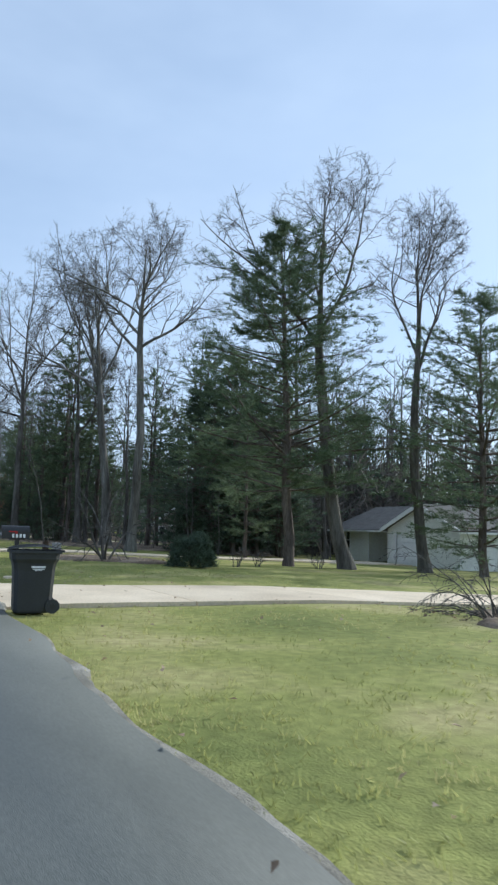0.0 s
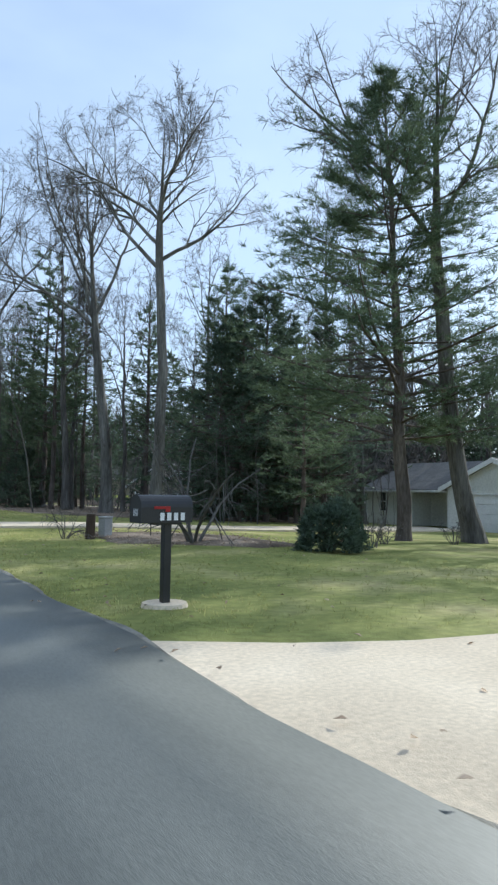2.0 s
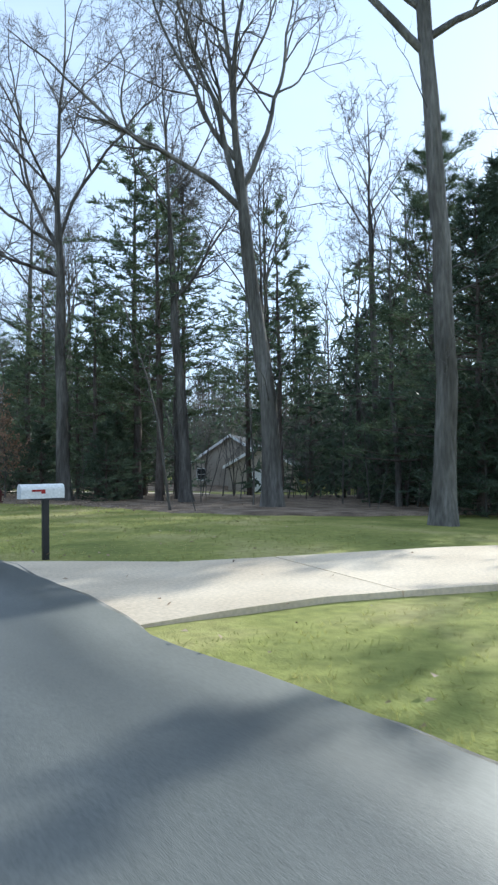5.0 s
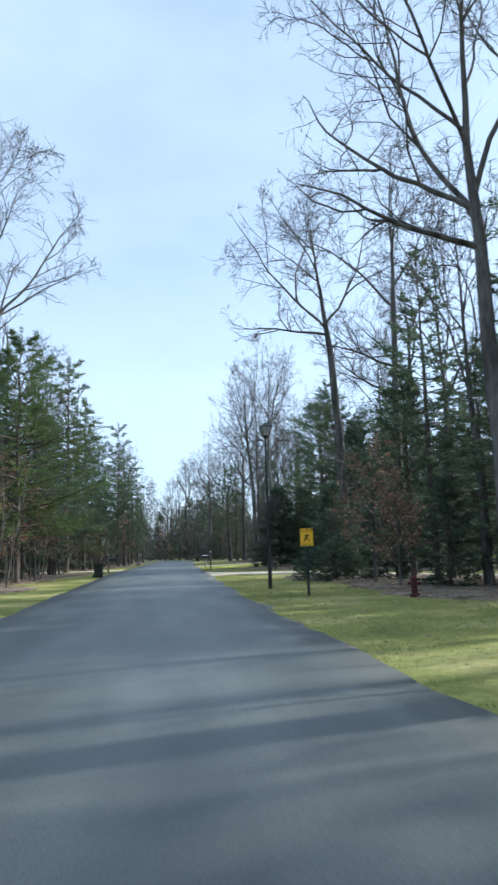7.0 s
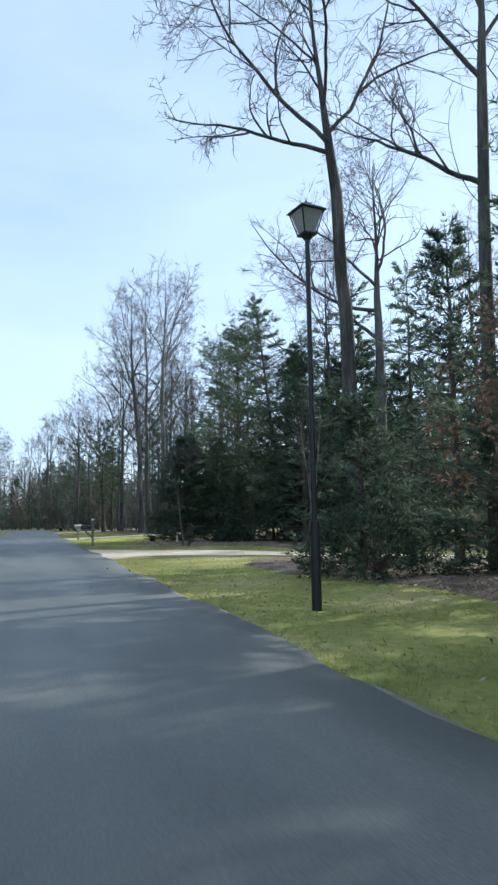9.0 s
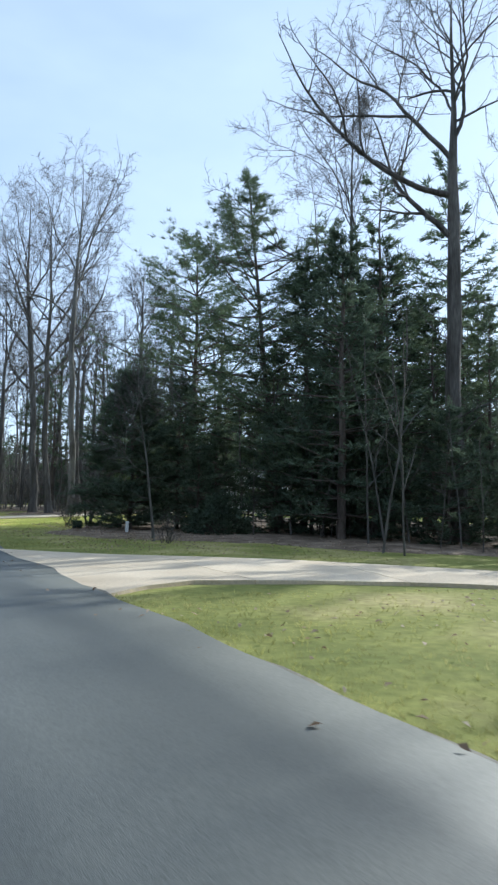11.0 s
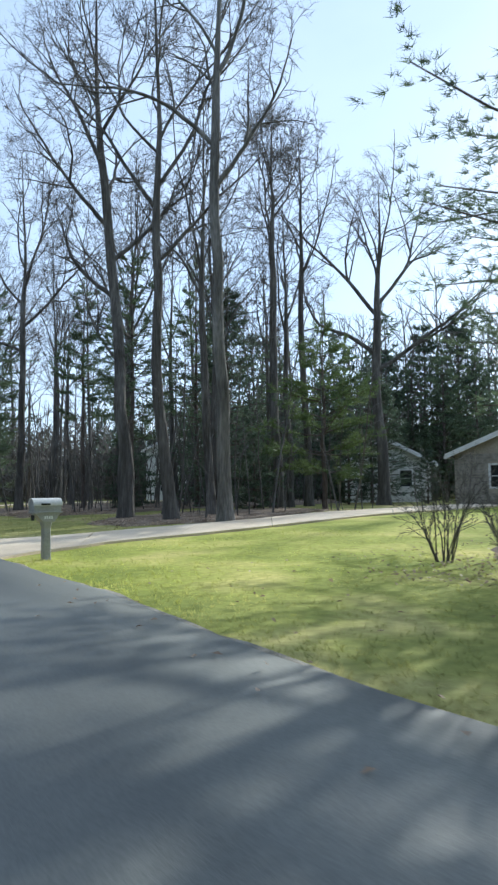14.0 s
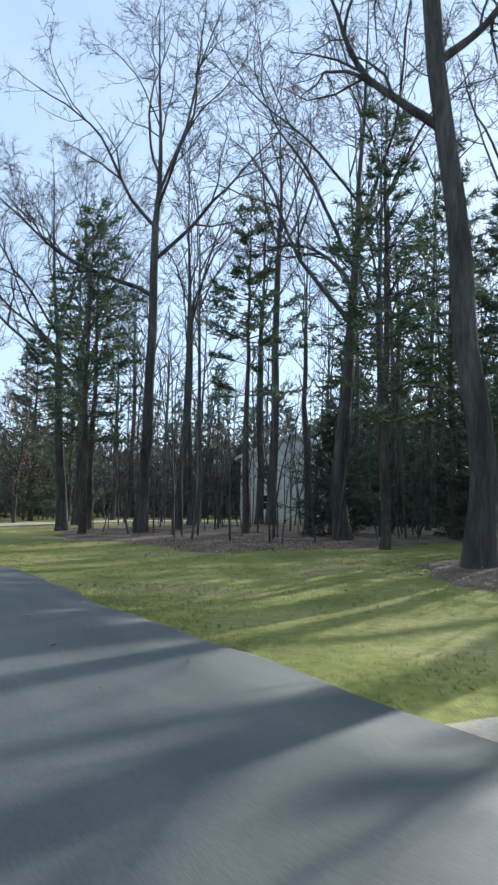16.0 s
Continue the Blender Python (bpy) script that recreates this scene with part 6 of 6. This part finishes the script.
def street_lamp(m):
    root = thing("street_lamp", "black lamp post with a four-sided lantern on the verge", "street lamp", m)
    bm = bmesh.new()
    rod(bm, (0, 0, -0.1), (0, 0, 1.25), 0.075, 0.07, 14)
    part("base_sleeve", bm, M_BLACKMETAL, root)
    bm = bmesh.new()
    rod(bm, (0, 0, 1.25), (0, 0, 5.5), 0.042, 0.036, 12)
    part("pole", bm, M_BLACKMETAL, root)
    bm = bmesh.new()
    rod(bm, (0, 0, 5.5), (0, 0, 5.58), 0.05, 0.1, 12)
    part("collar", bm, M_BLACKMETAL, root)
    lan = thing("lantern", "", "")
    lan.parent, lan.matrix_basis = root, pose(0, 0, 5.58)
    bm = bmesh.new()
    lo, hi = 0.10, 0.19
    for a, b in ((-1, -1), (1, -1), (1, 1), (-1, 1)):
        rod(bm, (a * lo, b * lo, 0), (a * hi, b * hi, 0.36), 0.011, n=6)
    box(bm, -lo - 0.015, lo + 0.015, -lo - 0.015, lo + 0.015, -0.01, 0.015)
    part("cage", bm, M_BLACKMETAL, lan)
    bm = bmesh.new()
    v0 = [bm.verts.new((a * (lo - 0.012), b * (lo - 0.012), 0.016)) for a, b in ((-1, -1), (1, -1), (1, 1), (-1, 1))]
    v1 = [bm.verts.new((a * (hi - 0.012), b * (hi - 0.012), 0.355)) for a, b in ((-1, -1), (1, -1), (1, 1), (-1, 1))]
    for i in range(4):
        bm.faces.new((v0[i], v0[(i + 1) % 4], v1[(i + 1) % 4], v1[i]))
    bmesh.ops.solidify(bm, geom=bm.faces[:], thickness=0.006)
    part("glass", bm, M_LAMPGLASS, lan, "frosted tapering panes")
    bm = bmesh.new()
    rings = []
    for s, z in ((0.225, 0.36), (0.225, 0.375), (0.14, 0.44), (0.07, 0.47), (0.06, 0.5)):
        rings.append([bm.verts.new((a * s, b * s, z)) for a, b in ((-1, -1), (1, -1), (1, 1), (-1, 1))])
    for p, q in zip(rings, rings[1:]):
        for i in range(4):
            bm.faces.new((p[i], p[(i + 1) % 4], q[(i + 1) % 4], q[i]))
    bm.faces.new(rings[0][::-1])
    bm.faces.new(rings[-1])
    part("cap", bm, M_BLACKMETAL, lan)
    bm = bmesh.new()
    rod(bm, (0, 0, 0.5), (0, 0, 0.56), 0.03, 0.006, 8)
    part("finial", bm, M_BLACKMETAL, lan)
    return root


street_lamp(pose(3.66, 65.75, 0.0, 0, 0, 8))


def warning_sign(m):
    root = thing("warning_sign", "yellow slow-children warning sign on a dark green post", "road sign", m)
    bm = bmesh.new()
    profile_solid(bm, [(-0.04, 0.0), (-0.028, 0.03), (0.028, 0.03), (0.04, 0.0), (0.032, 0.0), (0.022, 0.022), (-0.022, 0.022), (-0.032, 0.0)], "z", -0.15, 1.9)
    part("post", bm, M_GREENPOST, root)
    bm = bmesh.new()
    w, h, c = 0.2, 0.267, 0.028
    ring = []
    for cx, cz, a0 in ((w - c, h - c, 0), (-w + c, h - c, 90), (-w + c, -h + c, 180), (w - c, -h + c, 270)):
        ring += [(cx + c * math.cos(radians(a0 + 22.5 * i)), 1.70 + cz + c * math.sin(radians(a0 + 22.5 * i))) for i in range(5)]
    profile_solid(bm, ring, "y", -0.006, -0.002)
    panel = part("panel", bm, M_YELLOW, root, "yellow reflective panel")
    bm = bmesh.new()
    for s in ((-0.188, 0.188, 1.950, 1.956), (-0.188, 0.188, 1.444, 1.450), (-0.188, -0.182, 1.450, 1.950), (0.182, 0.188, 1.450, 1.950)):
        box(bm, s[0], s[1], -0.0085, -0.0065, s[2], s[3])
    part("border", bm, M_INK, panel, "thin black border")
    bm = bmesh.new()
    for x, z, l, wd, a in ((0.0, 1.71, 0.17, 0.05, 62), (0.05, 1.745, 0.10, 0.022, -35), (-0.05, 1.74, 0.10, 0.022, 25), (-0.05, 1.625, 0.14, 0.028, 55), (0.05, 1.63, 0.13, 0.028, -22)):
        box(bm, -l / 2, l / 2, -0.0085, -0.0065, -wd / 2, wd / 2, m=pose(x, 0, z, 0, -a, 0))
    part("symbol", bm, M_INK, panel, "plain black slanting strokes")
    lettering(panel, "SLOW", 0.13, pose(0, -0.0065, 1.888, 90, 0, 0), M_INK)
    lettering(panel, "CHILDREN", 0.06, pose(0, -0.0065, 1.484, 90, 0, 0), M_INK)
    for z in (1.5, 1.9):
        bm = bmesh.new()
        rod(bm, (0, -0.011, z), (0, 0.03, z), 0.007, n=8)
        part("bolt", bm, M_BLACKMETAL, root)
    return root


warning_sign(pose(4.08, 61.2, 0.0, 0, 0, -6))


def fire_hydrant(m):
    root = thing("fire_hydrant", "dark red fire hydrant at the edge of the leaf bed", "hydrant", m)
    bm = bmesh.new()
    rod(bm, (0, 0, -0.12), (0, 0, 0.03), 0.13, 0.13, 18)
    part("base_flange", bm, M_HYDRANT, root)
    bm = bmesh.new()
    rod(bm, (0, 0, 0.03), (0, 0, 0.40), 0.085, 0.08, 18)
    rod(bm, (0, 0, 0.38), (0, 0, 0.42), 0.11, 0.11, 18)
    part("barrel", bm, M_HYDRANT, root)
    bm = bmesh.new()
    for r0, r1, z0, z1 in ((0.1, 0.085, 0.42, 0.46), (0.085, 0.05, 0.46, 0.50), (0.05, 0.03, 0.50, 0.52), (0.022, 0.02, 0.52, 0.56)):
        rod(bm, (0, 0, z0), (0, 0, z1), r0, r1, 16)
    part("bonnet", bm, M_HYDRANT, root, "domed red bonnet")
    for a in (0, 90, 180):
        way = Vector((math.cos(radians(a)), math.sin(radians(a)), 0))
        bm = bmesh.new()
        rod(bm, way * 0.06 + Vector((0, 0, 0.3)), way * 0.15 + Vector((0, 0, 0.3)), 0.042, 0.042, 12)
        nozzle = part("nozzle", bm, M_HYDRANT, root)
        bm = bmesh.new()
        rod(bm, way * 0.15 + Vector((0, 0, 0.3)), way * 0.175 + Vector((0, 0, 0.3)), 0.05, 0.046, 8)
        part("cap", bm, M_HYDRANT, nozzle)
    return root


fire_hydrant(pose(6.4, 58.6, 0.05, 0, 0, 130))

# small posts and boxes in the lawns
bm = bmesh.new()
rod(bm, (0, 0, -0.1), (0.01, 0, 0.62), 0.13, 0.11, 14)
for v in bm.verts:
    v.co.x += 0.02 * math.sin(9 * v.co.y + 5 * v.co.z)
ob = part("stump", bm, M_DARKWOOD, None)
ob.matrix_world = pose(5.97, 27.8, 0)
tagged(ob, "dark rotten wooden stump beside the lawn bed", "stump")
root = thing("utility_pedestal", "grey square utility pedestal beside the stump", "utility box", pose(6.42, 27.95, 0, 0, 0, 20))
bm = bmesh.new()
box(bm, -0.13, 0.13, -0.13, 0.13, -0.06, 0.5, 0.015)
part("housing", bm, M_GREYPLASTIC, root)
bm = bmesh.new()
box(bm, -0.14, 0.14, -0.14, 0.14, 0.502, 0.56, 0.02)
part("cap", bm, M_GREYPLASTIC, root)
bm = bmesh.new()
rod(bm, (0, 0, -0.1), (0, 0, 0.78), 0.014, 0.012, 8)
ob = part("garden_stake", bm, M_BLACKMETAL)
ob.matrix_world = pose(7.3, 27.0, 0)
tagged(ob, "thin black stake in the lawn", "stake")
root = thing("utility_box", "low dark green utility box among the bare stems", "utility box", pose(8.35, 101.5, 0.02, 0, 0, 12))
bm = bmesh.new()
box(bm, -0.16, 0.16, -0.12, 0.12, -0.08, 0.3, 0.015)
part("housing", bm, M_GREENPOST, root)
bm = bmesh.new()
box(bm, -0.18, 0.18, -0.14, 0.14, 0.302, 0.35, 0.02)
part("lid", bm, M_GREENPOST, root)
root = thing("marker_post", "short white utility marker post before the spruces", "marker post", pose(8.95, 97.15, 0.03))
bm = bmesh.new()
rod(bm, (0, 0, -0.08), (0, 0, 0.4), 0.062, 0.06, 16)
part("tube", bm, M_WHITE, root)
bm = bmesh.new()
rod(bm, (0, 0, 0.4), (0, 0, 0.44), 0.068, 0.05, 16)
part("cap", bm, M_WHITE, root)


# ---- grass and leaves on the ground ----
def on_drive(x, y):
    return ((y > 10 + 0 * x) & (y < 16.2) & (x < 40) & (y < 16.2 - 0.3 * (x - 2)) & (y > 11.6 - 0.13 * (x - 2))) | ((y > 31.8) & (y < 39) & (y < 38.6 - np.clip(x - 2.4, 0, 1.8) + np.clip(x - 15, 0, 20) * 0.35) & (y > 33 + np.clip(x - 15, 0, 20) * 0.25)) | \
        ((y < 90.3 - 0.95 * np.clip(x - 3, 0, 9) - 0.42 * np.clip(x - 12, 0, 30)) & (y > 81.4 - 0.32 * np.clip(x - 4, 0, 6) - 0.48 * np.clip(x - 10, 0, 30)) & (y > 68)) | ((y > 112 + 0.9 * np.clip(x - 4, 0, 2.5)) & (y < 118.6 + 0.2 * np.clip(x - 12, 0, 20)))


def build_grass():
    rng = np.random.default_rng(9)
    n = 50000
    y = rng.uniform(-2, 140, n)
    x = road_right(y) - 0.02 + 9 * rng.random(n) ** 1.9
    left = rng.random(n) < 0.06
    x[left] = road_left(y[left]) - 6 * rng.random(left.sum()) ** 1.5
    keep = ~on_drive(x, y)
    x, y = x[keep], y[keep]
    c = np.stack([x, y, gz(x, y) - 0.025], 1)
    tall = 0.035 + 0.03 * rng.random(len(c)) ** 2
    d = unit(np.stack([rng.normal(0, 0.5, len(c)), rng.normal(0, 0.5, len(c)), np.ones(len(c))], 1))
    V = []
    for k in range(3):
        dd = unit(d + rng.normal(0, 0.35, d.shape))
        side = unit(np.cross(dd, rng.normal(0, 1, d.shape))) * 0.005
        b = c + rng.normal(0, 0.025, c.shape) * np.array([1, 1, 0])
        V.append(np.stack([b - side, b + side, b + dd * tall[:, None] * 1.3], 1))
    V = np.concatenate(V).reshape(-1, 3)
    ob = put_mesh("grass", V, np.arange(len(V)).reshape(-1, 3), M_BLADE)
    tagged(ob, "short green and straw-coloured grass blades of the verge", "grass", kind="stuff")


def build_fallen_leaves():
    rng = np.random.default_rng(10)
    zones = [(2600, 6.4, 20, 48, 78), (2600, 7.4, 24, 86, 108), (1400, 9.7, 20, 118.8, 126), (2600, 9.8, 26, 130, 149), (900, 5.8, 11, 24, 30), (500, 8.5, 14.5, 6, 10), (1200, -14, -5, 45, 130), (300, 2.2, 8, 55, 75), (220, 2.5, 9, 72, 80), (700, 4.6, 8.6, 88.5, 100), (160, 3, 10, 92, 108), (200, 2.4, 9, 2, 60), (16, -3.6, 3, 0, 130), (160, 2.0, 3.4, 0, 130), (2400, 9.4, 14, 129.6, 136), (1200, 9.4, 15, 118.6, 123), (1500, 6.0, 9, 52, 76), (1500, 7.2, 11, 92, 106), (1200, -8.5, -5.6, 50, 100)]
    pts = np.concatenate([strewn(rng, n, a, b, c, d) for n, a, b, c, d in zones])
    n = len(pts)
    z = gz(pts[:, 0], pts[:, 1]) + rng.uniform(0.03, 0.11, n)
    on_road = (pts[:, 0] < road_right(pts[:, 1])) & (pts[:, 0] > road_left(pts[:, 1]))
    z[on_road] = 0.066
    c = np.column_stack([pts, z])
    d = unit(np.stack([rng.normal(0, 1, n), rng.normal(0, 1, n), rng.normal(0, 0.3, n)], 1))
    side = unit(np.cross(d, np.stack([rng.normal(0, 0.4, n), rng.normal(0, 0.4, n), np.ones(n)], 1))) * rng.uniform(0.013, 0.026, (n, 1))
    L = rng.uniform(0.045, 0.095, (n, 1))
    lift = np.array([0, 0, 0.012])
    V = np.stack([c, c + d * L * 0.5 - side + lift, c + d * L, c + d * L * 0.5 + side + lift], 1).reshape(-1, 3)
    ob = put_mesh("fallen_leaves", V, np.arange(len(V)).reshape(-1, 4), M_DEADLEAF)
    tagged(ob, "curled brown leaves fallen on the verges and beds", "leaves", kind="stuff")


build_grass()
build_fallen_leaves()
